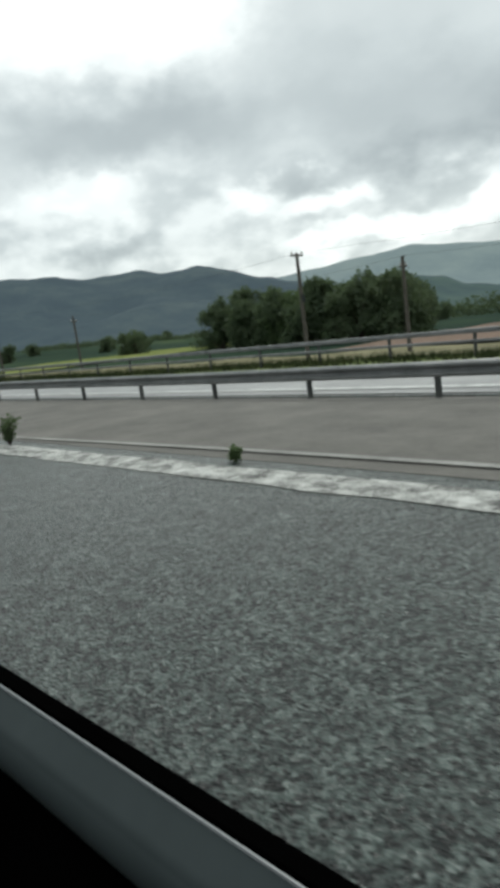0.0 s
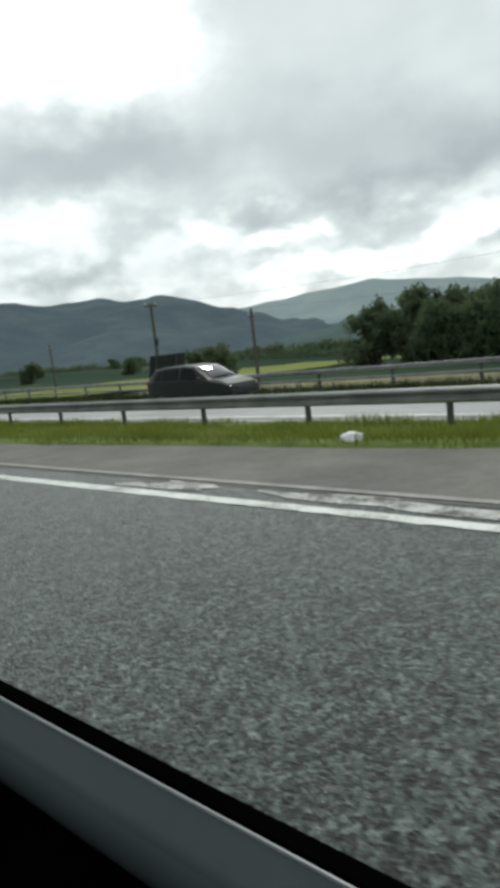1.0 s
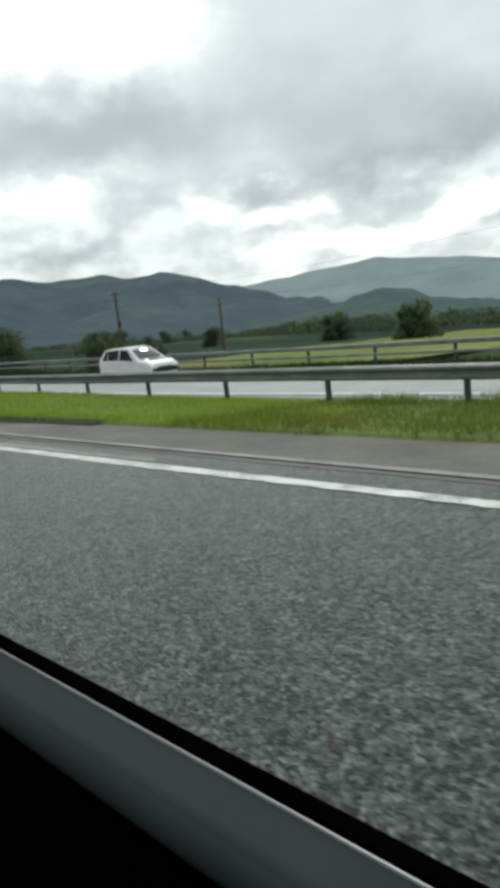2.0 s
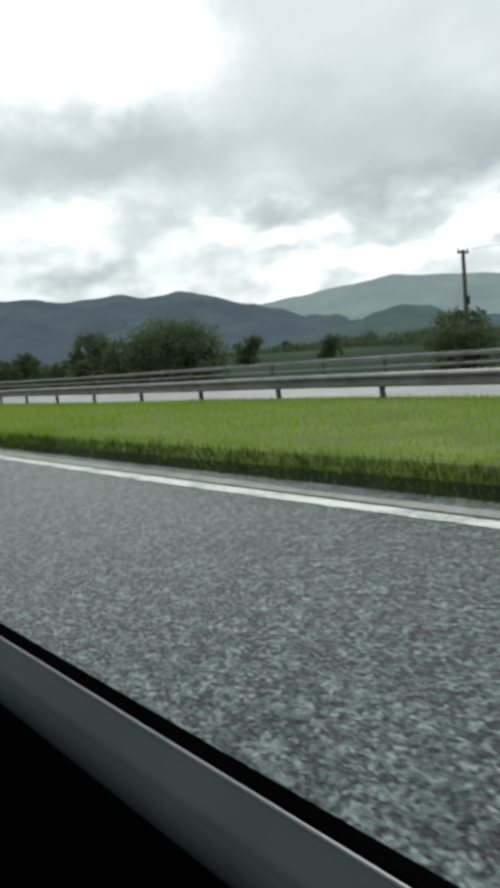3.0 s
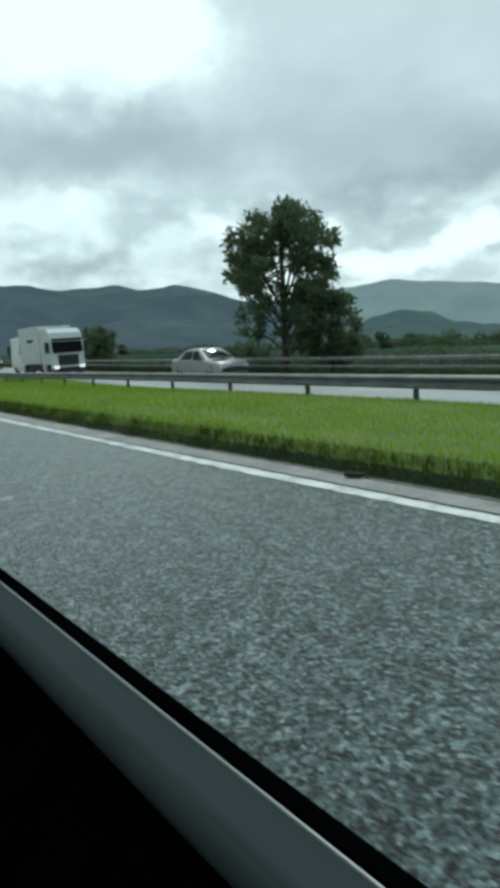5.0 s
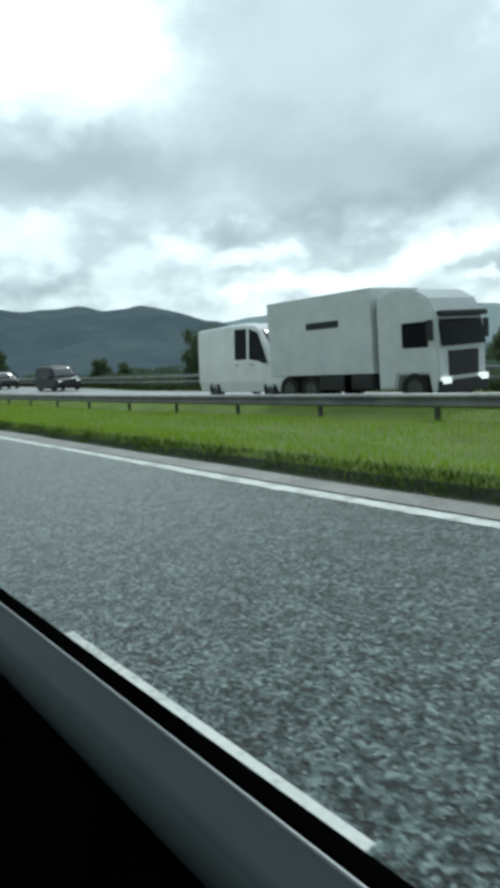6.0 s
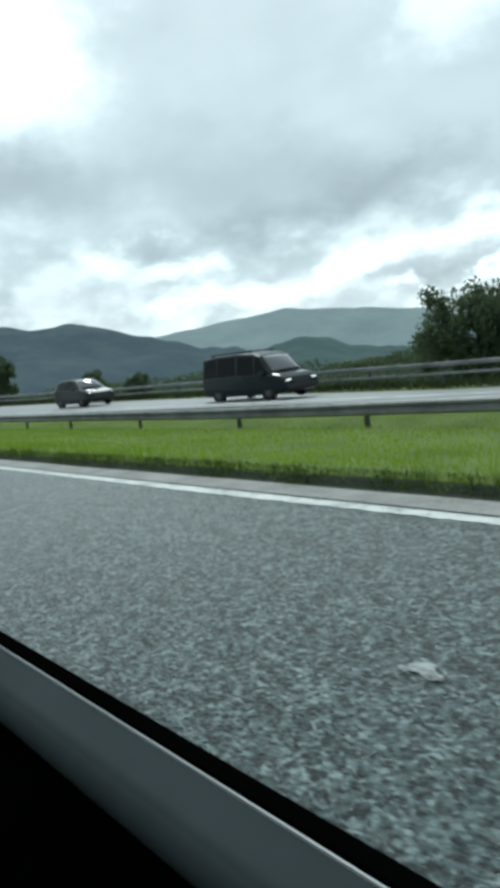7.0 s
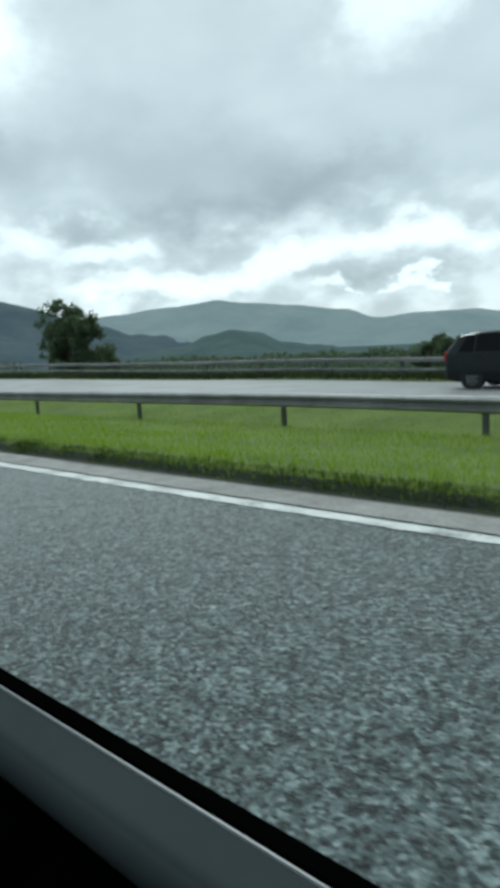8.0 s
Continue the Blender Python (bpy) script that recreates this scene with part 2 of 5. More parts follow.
def let_light_through(mt, col, share):
    nt = mt.node_tree
    b = nt.nodes["Principled BSDF"]
    tr = nt.nodes.new("ShaderNodeBsdfTranslucent")
    tr.inputs["Color"].default_value = (*col, 1)
    mx = nt.nodes.new("ShaderNodeMixShader")
    mx.inputs[0].default_value = share
    nt.links.new(b.outputs[0], mx.inputs[1])
    nt.links.new(tr.outputs[0], mx.inputs[2])
    nt.links.new(mx.outputs[0], nt.nodes["Material Output"].inputs[0])
    return mt


let_light_through(GRASS, (0.3, 0.44, 0.04), 0.42)
# Soil colour with the shade under the grass edge painted in; also scrap rubber.
SOIL_SHADE_RUBBER = material("soil_shade_rubber", [(0.3, (0.008, 0.013, 0.005)), (0.6, (0.015, 0.024, 0.009)), (0.8, (0.03, 0.045, 0.016))], 0.98, 0, 2, 6, 0.8, 20, 0.03, fine=0.4)
# ---------------------------------------------------------------- mesh helpers


def mesh_object(name, verts, faces, mat, parent=None, label="", smooth=False):
    me = bpy.data.meshes.new(name)
    me.from_pydata([tuple(v) for v in verts], [], faces)
    me.materials.append(mat)
    if smooth:
        me.polygons.foreach_set("use_smooth", [True] * len(me.polygons))
    ob = new(name, me)
    if parent:
        ob.parent = parent
    if label:
        ob["label"] = label
    return ob


def part(name, bm, mat, parent=None, label="", smooth=False):
    me = bpy.data.meshes.new(name)
    bm.to_mesh(me)
    bm.free()
    me.materials.append(mat)
    if smooth:
        me.polygons.foreach_set("use_smooth", [True] * len(me.polygons))
    ob = new(name, me)
    if parent:
        ob.parent = parent
    if label:
        ob["label"] = label
    return ob


def sweep(name, outline, s0, s1, step, mat, closed=False, parent=None, smooth=False):
    """Carries an outline along the road. outline(s) gives pairs of side and height."""
    n = max(2, int(round((s1 - s0) / step)) + 1)
    verts, faces = [], []
    for i in range(n):
        s = s0 + (s1 - s0) * i / (n - 1)
        o = outline(s)
        m = len(o)
        verts += [at(s, d, z) for d, z in o]
    k = m if closed else m - 1
    for i in range(n - 1):
        for j in range(k):
            a, b = i * m + j, i * m + (j + 1) % m
            faces.append((a, a + m, b + m, b))
    if closed:
        faces.append(tuple(range(m)))
        faces.append(tuple(range((n - 1) * m, n * m))[::-1])
    return mesh_object(name, verts, faces, mat, parent, smooth=smooth)


# ---------------------------------------------------------------- levels across the road
NEAR_RAIL, FAR_RAIL = 10.5, 20.3


def near_top(s):
    return lerp(s, [(10, 0.33), (23, 0.37), (50, 0.35), (70, 0.45), (93, 0.63), (106, 0.63), (120, 0.55), (150, 0.56), (188, 0.37), (201, 0.32), (213, 0.37), (225, 0.48), (300, 0.5)])


def median_level(s):
    return lerp(s, [(60, -0.3), (75, -0.1), (90, 0.14), (106, 0.05), (121, 0.0), (133, 0.02), (149, 0.07), (165, -0.05), (185, -0.2), (300, -0.24)])


def wander(s):
    """How far the paint and the strip beside it swing off their usual line."""
    return lerp(s, [(5, -0.12), (20, -0.1), (34, -0.04), (46, 0.0), (70, -0.1), (86, -0.15), (100, -0.12), (113, -0.08), (127, -0.05), (141, -0.04), (180, 0.11), (208, 0.11), (222, 0.01), (260, 0.0)])


def grass_edge(s):
    return wander(s) + lerp(s, [(23.2, 8.4), (28, 8.0), (33, 7.4), (40, 6.85), (48, 6.7), (62, 6.6), (80, 5.02), (120, 4.98), (150, 5.08), (190, 5.1), (222, 5.22), (300, 5.25)])


def far_top(s):
    return lerp(s, [(20, 0.2), (45, 0.13), (60, 0.17), (104, 0.38), (120, 0.36), (150, 0.38), (163, 0.43), (199, 0.56), (212, 0.66), (223, 0.74), (234, 0.91), (255, 1.2), (300, 1.6)])


def opp_near(s):
    return lerp(s, [(140, -0.34), (185, 0.06), (230, 0.12), (300, 0.35)])


def opp_edge(s):
    return lerp(s, [(140, 11.15), (185, 13.0), (320, 13.2)])


def opp_far(s):
    return lerp(s, [(40, -0.76), (75, -0.72), (110, -0.6), (150, -0.5), (163, -0.42), (199, -0.36), (212, -0.14), (223, -0.03), (234, 0.14), (255, 0.35), (300, 0.75)])


def lateral(x, y):
    """Nearest point of the road's line: s and metres to its right."""
    best = min(range(0, NS, 8), key=lambda i: (LINE[i][0] - x) ** 2 + (LINE[i][1] - y) ** 2)
    best = min(range(max(best - 8, 0), min(best + 9, NS)), key=lambda i: (LINE[i][0] - x) ** 2 + (LINE[i][1] - y) ** 2)
    px, py, h = LINE[best]
    return S0 + DS * best, -(x - px) * math.sin(h) + (y - py) * math.cos(h)


def land(s, d):
    """Height of the open land."""
    if d < -8:
        return -0.8
    if d < 20.5:
        return -0.95
    v = opp_far(s) - 0.25
    if d < 26:
        return v - 0.05 * (d - 20.5)
    if d < 60:
        return v - 0.35 - 0.03 * (d - 26)
    return v - 1.37 - 0.038 * (min(d, 1700) - 60)


# ---------------------------------------------------------------- ground, road, median
def build_ground():
    radii = [0.0]
    r = 6.0
    while r < 5200:
        radii.append(r)
        r *= 1.09
    seg = 120
    verts, faces = [], []
    for r in radii:
        for k in range(seg):
            a = 2 * math.pi * k / seg
            x, y = -110 + r * math.cos(a), 14 + r * math.sin(a)
            s, d = lateral(x, y)
            z = land(s, d) + (noise.noise(Vector((x, y, 0)) * 0.01) * min(1.5, max(0, d - 40) * 0.02) if d > 40 else 0)
            verts.append((x, y, z))
    for i in range(len(radii) - 1):
        for k in range(seg):
            a, b = i * seg + k, i * seg + (k + 1) % seg
            faces.append((a, b, b + seg, a + seg))
    return tagged(mesh_object("ground", verts, faces, FIELD), "rolling green farmland sloping down into the valley", "ground", kind="structure")


build_ground()
tagged(sweep("road", lambda s: [(-6.5, -0.02), (-1.0, 0.0), (1.2, 0.0), (4.9, 0.0)], -150, 70, 2.0, ASPHALT_DARK), "dark motorway lane of coarse chipped asphalt", "road", kind="structure")
tagged(sweep("road", lambda s: [(-6.5, -0.02), (-1.0, 0.0), (1.2, 0.0), (4.9, 0.0)], 70, 420, 2.0, ASPHALT), "grey motorway lane of coarse chipped asphalt", "road", kind="structure")
tagged(sweep("hard_strip", lambda s: [(4.9, 0.004), (5.0, -0.004), (grass_edge(s) + 0.5, -0.02 - 0.04 * (grass_edge(s) - 5)), (10.7, median_level(s) - 0.04 if s < 40 else median_level(s) - 0.3)], -150, 420, 2.0, ASPHALT_OLD), "worn brownish grey asphalt strip beside the edge line", "pavement", kind="structure")
tagged(sweep("opposite_road", lambda s: [(opp_edge(s), opp_near(s)), (16.0, 0.5 * (opp_near(s) + opp_far(s)) + 0.03), (19.7, opp_far(s)), (19.75, opp_far(s) - 0.2)], -150, 420, 3.0, ASPHALT_PALE), "pale grey opposite motorway carriageway, shining in the light", "road", kind="structure")
tagged(sweep("verge", lambda s: [(19.7, opp_far(s) - 0.02), (20.6, opp_far(s) + 0.03), (22.5, opp_far(s) - 0.1), (30, opp_far(s) - 0.75)], -150, 420, 3.0, SOIL), "rough green grass verge beyond the far barrier", "ground", kind="structure")


def median_outline(s):
    e, m = grass_edge(s), median_level(s)
    z0 = -0.02 - 0.02 * (e - 5)
    b = lerp(s, [(62, 0.0), (80, 0.2), (140, 0.2), (190, 0.12)])
    return [(e, z0 - 0.05), (e + 0.12, z0 + 0.02 + 0.4 * b), (e + 0.34, z0 + 0.03 + b), (e + 0.45 * (10.5 - e), 0.5 * (z0 + m) + 0.02 + 0.5 * b), (10.5, m), (10.6 + 0.55 * (opp_edge(s) - 10.6), m + 0.55 * (opp_near(s) - m) + 0.03), (opp_edge(s) + 0.03, opp_near(s) - 0.03)]


tagged(sweep("median", median_outline, 27.0, 420, 1.0, SOIL), "grassy central reserve between the carriageways", "ground", kind="structure")
# Soil strip whose dark colour paints in the shade below the overhanging grass.
tagged(sweep("shaded_soil_strip", lambda s: [(grass_edge(s) - 0.12 + 0.06 * noise.noise(Vector((s * 0.8, 2, 0))), -0.01 if s > 75 else -0.02 - 0.02 * (grass_edge(s) - 5)), (grass_edge(s) + 0.03, median_outline(s)[0][1] + 0.07), (grass_edge(s) + 0.13, median_outline(s)[1][1] + 0.015), (grass_edge(s) + 0.2 + 0.05 * noise.noise(Vector((s * 1.7, 5, 0))), median_outline(s)[1][1] + 0.03)], 64, 420, 0.6, SOIL_SHADE_RUBBER), "soil along the grass edge, darkened for shade", "ground", kind="structure")
tagged(sweep("edge_line", lambda s: [(wander(s) + 4.36 + 0.035 * noise.noise(Vector((s * 5, 0, 0))) + 0.015 * math.sin(s * 0.7), 0.006), (wander(s) + 4.54 + 0.02 * noise.noise(Vector((s * 4, 7, 0))), 0.006)], -60, 330, 0.12, PAINT), "solid white painted edge line, worn at its rim", "road marking", kind="structure")
tagged(sweep("edge_line", lambda s: [(opp_edge(s) + 0.6, opp_near(s) + 0.022), (opp_edge(s) + 0.75, opp_near(s) + 0.022)], -150, 420, 3, PAINT), "white painted edge line of the opposite carriageway", "road marking", kind="structure")


# ---------------------------------------------------------------- barriers
def beam_outline(d, top, side):
    """Corrugated beam section, 0.28 m high, 3 mm sheet, facing side."""
    prof = [(0.0, 0.0), (0.035, -0.012), (0.08, -0.045), (0.08, -0.08), (0.015, -0.115), (0.0, -0.14), (0.015, -0.165), (0.08, -0.2), (0.08, -0.235), (0.035, -0.268), (0.0, -0.28)]
    front = [(d + side * x, top + z) for x, z in prof]
    back = [(d + side * (x - 0.006), top + z) for x, z in prof[::-1]]
    return front + back


def rail_outline(d, top, side):
    """Open box rail, 0.16 m high."""
    return [(d + side * x, top + z) for x, z in ((0.0, 0.0), (0.09, -0.004), (0.11, -0.03), (0.11, -0.07), (0.07, -0.08), (0.11, -0.09), (0.11, -0.13), (0.09, -0.156), (0.0, -0.16))]


def post_run(anchors):
    """Evenly set posts between anchor posts: pairs of s and the number of bays that lead up to it."""
    out = [anchors[0][0]]
    for (a, _), (b, n) in zip(anchors, anchors[1:]):
        out += [a + (b - a) * k / n for k in range(1, n + 1)]
    return out


def barrier(name, label, lat, topf, side, s0, s1, places, second):
    root = tagged(new(name), label, "crash barrier")
    sweep("beam", lambda s: rail_outline(lat, topf(s), side) if second else beam_outline(lat, topf(s), side), s0, s1, 1.6, STEEL, True, root)
    if second:
        sweep("lower_rail", lambda s: [(lat + side * 0.04, topf(s) - 0.36), (lat + side * 0.05, topf(s) - 0.4), (lat + side * 0.04, topf(s) - 0.45), (lat - side * 0.03, topf(s) - 0.45), (lat - side * 0.03, topf(s) - 0.36)], s0, s1, 1.6, STEEL, True, root)
    me = None
    for s in places:
        t = topf(s) - 0.04
        bm = bmesh.new()
        h = 1.1
        sec = [(-0.05, -0.03), (0.05, -0.03), (0.05, -0.022), (-0.042, -0.022), (-0.042, 0.022), (0.05, 0.022), (0.05, 0.03), (-0.05, 0.03)]
        if me is None:
            lo = [bm.verts.new((x, y, -h)) for x, y in sec]
            hi = [bm.verts.new((x, y, 0)) for x, y in sec]
            for i in range(8):
                bm.faces.new((lo[i], lo[(i + 1) % 8], hi[(i + 1) % 8], hi[i]))
            bm.faces.new(hi)
            me = bpy.data.meshes.new("post")
            bm.to_mesh(me)
            me.materials.append(STEEL_DARK)
        bm.free()
        o = new("post", me)
        o.parent = root
        o.matrix_basis = along(s, lat - side * 0.055, t)
    return root


barrier("crash_barrier", "long galvanised steel crash barrier on the central reserve", NEAR_RAIL, near_top, -1, -80, 330, post_run([(-78.7, 0), (5.7, 27), (20.3, 5), (31.8, 4), (47.0, 5), (88.7, 14), (100.5, 4), (114.8, 5), (129.1, 5), (143.4, 4), (182.9, 12), (190.0, 2), (197.3, 2), (201.3, 1), (210.5, 2), (214.3, 1), (220.3, 2), (224.6, 1), (229.4, 1), (234.4, 1), (325.6, 19)]), False)
barrier("crash_barrier", "long galvanised steel crash barrier beyond the opposite carriageway", FAR_RAIL, far_top, -1, -80, 330, [-80 + 3.2 * k for k in range(129)], True)


tagged(sweep("kerb", lambda s: [(10.68, median_level(s) - 0.06), (10.7, median_level(s) - 0.01), (10.84, median_level(s) - 0.01), (10.86, median_level(s) - 0.2), (11.2, opp_near(s) - 0.02)], -80, 40, 2, ASPHALT_DARK), "low dark kerb under the crash barrier", "kerb", kind="structure")
# ---------------------------------------------------------------- window ledge of the car
LEDGE_S0, LEDGE_S1 = -6, 226
SILL_D, SILL_Z = 0.532, 0.837
ledge = tagged(new("car_door_ledge"), "grey moulded car door ledge with a black rubber window seal", "car door")
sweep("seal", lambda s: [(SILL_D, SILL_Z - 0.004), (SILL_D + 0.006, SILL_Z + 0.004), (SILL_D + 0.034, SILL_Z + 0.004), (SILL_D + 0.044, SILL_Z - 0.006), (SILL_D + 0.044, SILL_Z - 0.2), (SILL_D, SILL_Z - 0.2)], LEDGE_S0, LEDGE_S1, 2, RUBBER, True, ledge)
SHOULDER = [(SILL_D - 0.0105, SILL_Z + 0.0012), (SILL_D - 0.012, SILL_Z - 0.0002)] + [(SILL_D - 0.012 - 0.0095 * k, SILL_Z - 0.0002 - 0.0075 * k) for k in range(1, 6)]
SHOULDER += [(SILL_D - 0.0205 - 0.06 * math.cos(radians(a)), SILL_Z - 0.0853 + 0.06 * math.sin(radians(a))) for a in range(46, -60, -7)]
sweep("panel", lambda s: [(SILL_D - 0.002, SILL_Z - 0.1), (SILL_D - 0.002, SILL_Z), (SILL_D - 0.006, SILL_Z + 0.003)] + SHOULDER, LEDGE_S0, LEDGE_S1, 2, TRIM_GREY, True, ledge, True)
# Thin pale strip added as the ledge's highlight line.
sweep("highlight_strip", lambda s: [(SILL_D - 0.003, SILL_Z + 0.003), (SILL_D - 0.0045, SILL_Z + 0.0055), (SILL_D - 0.0075, SILL_Z + 0.0055), (SILL_D - 0.0095, SILL_Z + 0.0025)], LEDGE_S0, LEDGE_S1, 2, EDGE_HIGHLIGHT, True, ledge)
# Lower door panel; the cabin's shade is painted in as near-black.
sweep("lower_panel_shade", lambda s: [(SILL_D - 0.04, SILL_Z - 0.135), (SILL_D - 0.068, SILL_Z - 0.128), (SILL_D - 0.42, SILL_Z - 0.5), (SILL_D - 0.42, SILL_Z - 0.6), (SILL_D - 0.1, SILL_Z - 0.5)], LEDGE_S0, LEDGE_S1, 2, CABIN_SHADE, True, ledge)

# Unseen wall added left of the camera to keep light off the ledge.
sweep("unseen_light_wall", lambda s: [(-0.62, 0.25), (-0.7, 0.6), (-0.68, 1.1), (-0.58, 1.55), (-0.56, 1.53), (-0.65, 1.1), (-0.67, 0.6), (-0.6, 0.25)], LEDGE_S0, LEDGE_S1, 2, CABIN_SHADE, True, ledge)

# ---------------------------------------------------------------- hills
# Distance haze is put in as an even bluish emission on the hills.
def hill_material(name, stops, haze_glow, scale):
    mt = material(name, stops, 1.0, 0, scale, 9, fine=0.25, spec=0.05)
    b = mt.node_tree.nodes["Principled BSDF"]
    b.inputs["Emission Color"].default_value = (*haze_glow, 1)
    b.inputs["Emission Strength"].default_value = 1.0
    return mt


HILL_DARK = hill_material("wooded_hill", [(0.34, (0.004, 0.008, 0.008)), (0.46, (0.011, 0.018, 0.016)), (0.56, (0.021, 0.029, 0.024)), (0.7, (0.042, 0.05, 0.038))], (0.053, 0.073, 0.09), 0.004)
# The far range gets a stronger haze emission than the nearer ones.
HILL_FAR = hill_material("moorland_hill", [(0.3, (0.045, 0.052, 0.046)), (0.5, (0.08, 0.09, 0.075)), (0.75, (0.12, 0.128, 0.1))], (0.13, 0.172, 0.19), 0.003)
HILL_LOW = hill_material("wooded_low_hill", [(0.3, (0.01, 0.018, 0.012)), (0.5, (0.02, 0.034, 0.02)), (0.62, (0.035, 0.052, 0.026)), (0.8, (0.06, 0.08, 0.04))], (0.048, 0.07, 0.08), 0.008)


def ridge(name, label, crest, r_crest, r_foot, foot, mat, rough, origin=(0.0, 0.0)):
    """A range of hills: crest gives direction and height in degrees as seen from origin."""
    a0, a1 = crest[0][0], crest[-1][0]
    na, nr = 220, 16
    verts, faces = [], []
    for i in range(na):
        az = a0 + (a1 - a0) * i / (na - 1)
        el = lerp(az, crest)
        top = r_crest * math.tan(radians(el))
        fa = min(1.0, min(i, na - 1 - i) / 8)
        for k in range(nr + 3):
            q = k / nr
            r = r_foot + (r_crest - r_foot) * min(q, 1.0) + max(0, q - 1) * 2500
            shape = q * q * (3 - 2 * q) if q <= 1 else 1 - (q - 1) * 3
            x, y = origin[0] + r * math.cos(radians(az)), origin[1] + r * math.sin(radians(az))
            n = noise.fractal(Vector((x, y, 3.0)) * 0.0016, 1.0, 2.0, 5)
            m = noise.noise(Vector((x * 0.008, y * 0.008, 1)))
            z = foot + (top - foot) * shape * (0.35 + 0.65 * fa) + rough * n * min(q, 1 - min(q, 1)) * 2.2 + rough * 0.09 * m
            verts.append((x, y, z))
    m = nr + 3
    for i in range(na - 1):
        for k in range(m - 1):
            a = i * m + k
            faces.append((a, a + m, a + m + 1, a + 1))
    return tagged(mesh_object(name, verts, faces, mat, smooth=True), label, "hill", kind="structure")


ridge("backdrop", "pale moorland hills along the skyline with painted mist", [(86, 1.0), (92, 1.2), (95, 1.4), (99, 1.95), (103, 1.95), (106.5, 1.75), (109, 2.55), (114.1, 3.2), (117.4, 3.45), (119.8, 3.75), (121.5, 3.6), (124.5, 3.5), (127.6, 3.15), (131, 2.8), (134, 2.5), (142, 2.2)], 4850, 2600, -95, HILL_FAR, 60)
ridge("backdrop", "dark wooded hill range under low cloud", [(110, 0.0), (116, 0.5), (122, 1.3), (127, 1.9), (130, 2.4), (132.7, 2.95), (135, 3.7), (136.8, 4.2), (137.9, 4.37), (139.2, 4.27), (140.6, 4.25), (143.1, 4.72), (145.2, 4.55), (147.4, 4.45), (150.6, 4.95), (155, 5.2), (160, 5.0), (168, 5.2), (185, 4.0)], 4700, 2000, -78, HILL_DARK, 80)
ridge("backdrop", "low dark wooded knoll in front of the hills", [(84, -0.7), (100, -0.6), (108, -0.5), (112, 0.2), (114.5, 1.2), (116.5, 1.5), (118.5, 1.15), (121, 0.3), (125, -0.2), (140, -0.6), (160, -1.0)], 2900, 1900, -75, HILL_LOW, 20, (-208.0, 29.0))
ridge("backdrop", "far hills at the skyline's end, blue with painted haze", [(60, 1.4), (72, 1.0), (80, 1.6), (88, 1.2), (96, 1.3), (104, 0.8)], 4850, 3200, -95, HILL_FAR, 40)

# ---------------------------------------------------------------- trees
BARK = material("bark", [(0.3, (0.03, 0.025, 0.018)), (0.6, (0.07, 0.058, 0.045)), (0.8, (0.11, 0.095, 0.075))], 0.95, 0, 6, 6, 0.8, 20, 0.02, fine=0.3)


def leaf_material(name, stops):
    mt = material(name, stops, 0.7, 0, 0.9, 6, fine=0.35, rand=0.12, spec=0.15)
    return let_light_through(mt, (0.14, 0.19, 0.09), 0.38)


LEAF = leaf_material("broad_leaves", [(0.25, (0.04, 0.058, 0.036)), (0.5, (0.078, 0.107, 0.064)), (0.75, (0.125, 0.155, 0.09))])
LEAF_PALE = leaf_material("pale_leaves", [(0.25, (0.06, 0.09, 0.04)), (0.5, (0.1, 0.145, 0.065)), (0.75, (0.16, 0.2, 0.1))])


def tube(verts, faces, pts, seg=7):
    """A tapered bough through (point, radius) pairs."""
    base = len(verts)
    n = len(pts)
    for i, (p, r) in enumerate(pts):
        q = pts[min(i + 1, n - 1)][0] - pts[max(i - 1, 0)][0]
        u = q.orthogonal().normalized()
        v = q.normalized().cross(u)
        for k in range(seg):
            a = 2 * math.pi * k / seg
            verts.append(p + (u * math.cos(a) + v * math.sin(a)) * r)
    for i in range(n - 1):
        for k in range(seg):
            a, b = base + i * seg + k, base + i * seg + (k + 1) % seg
            faces.append((a, b, b + seg, a + seg))


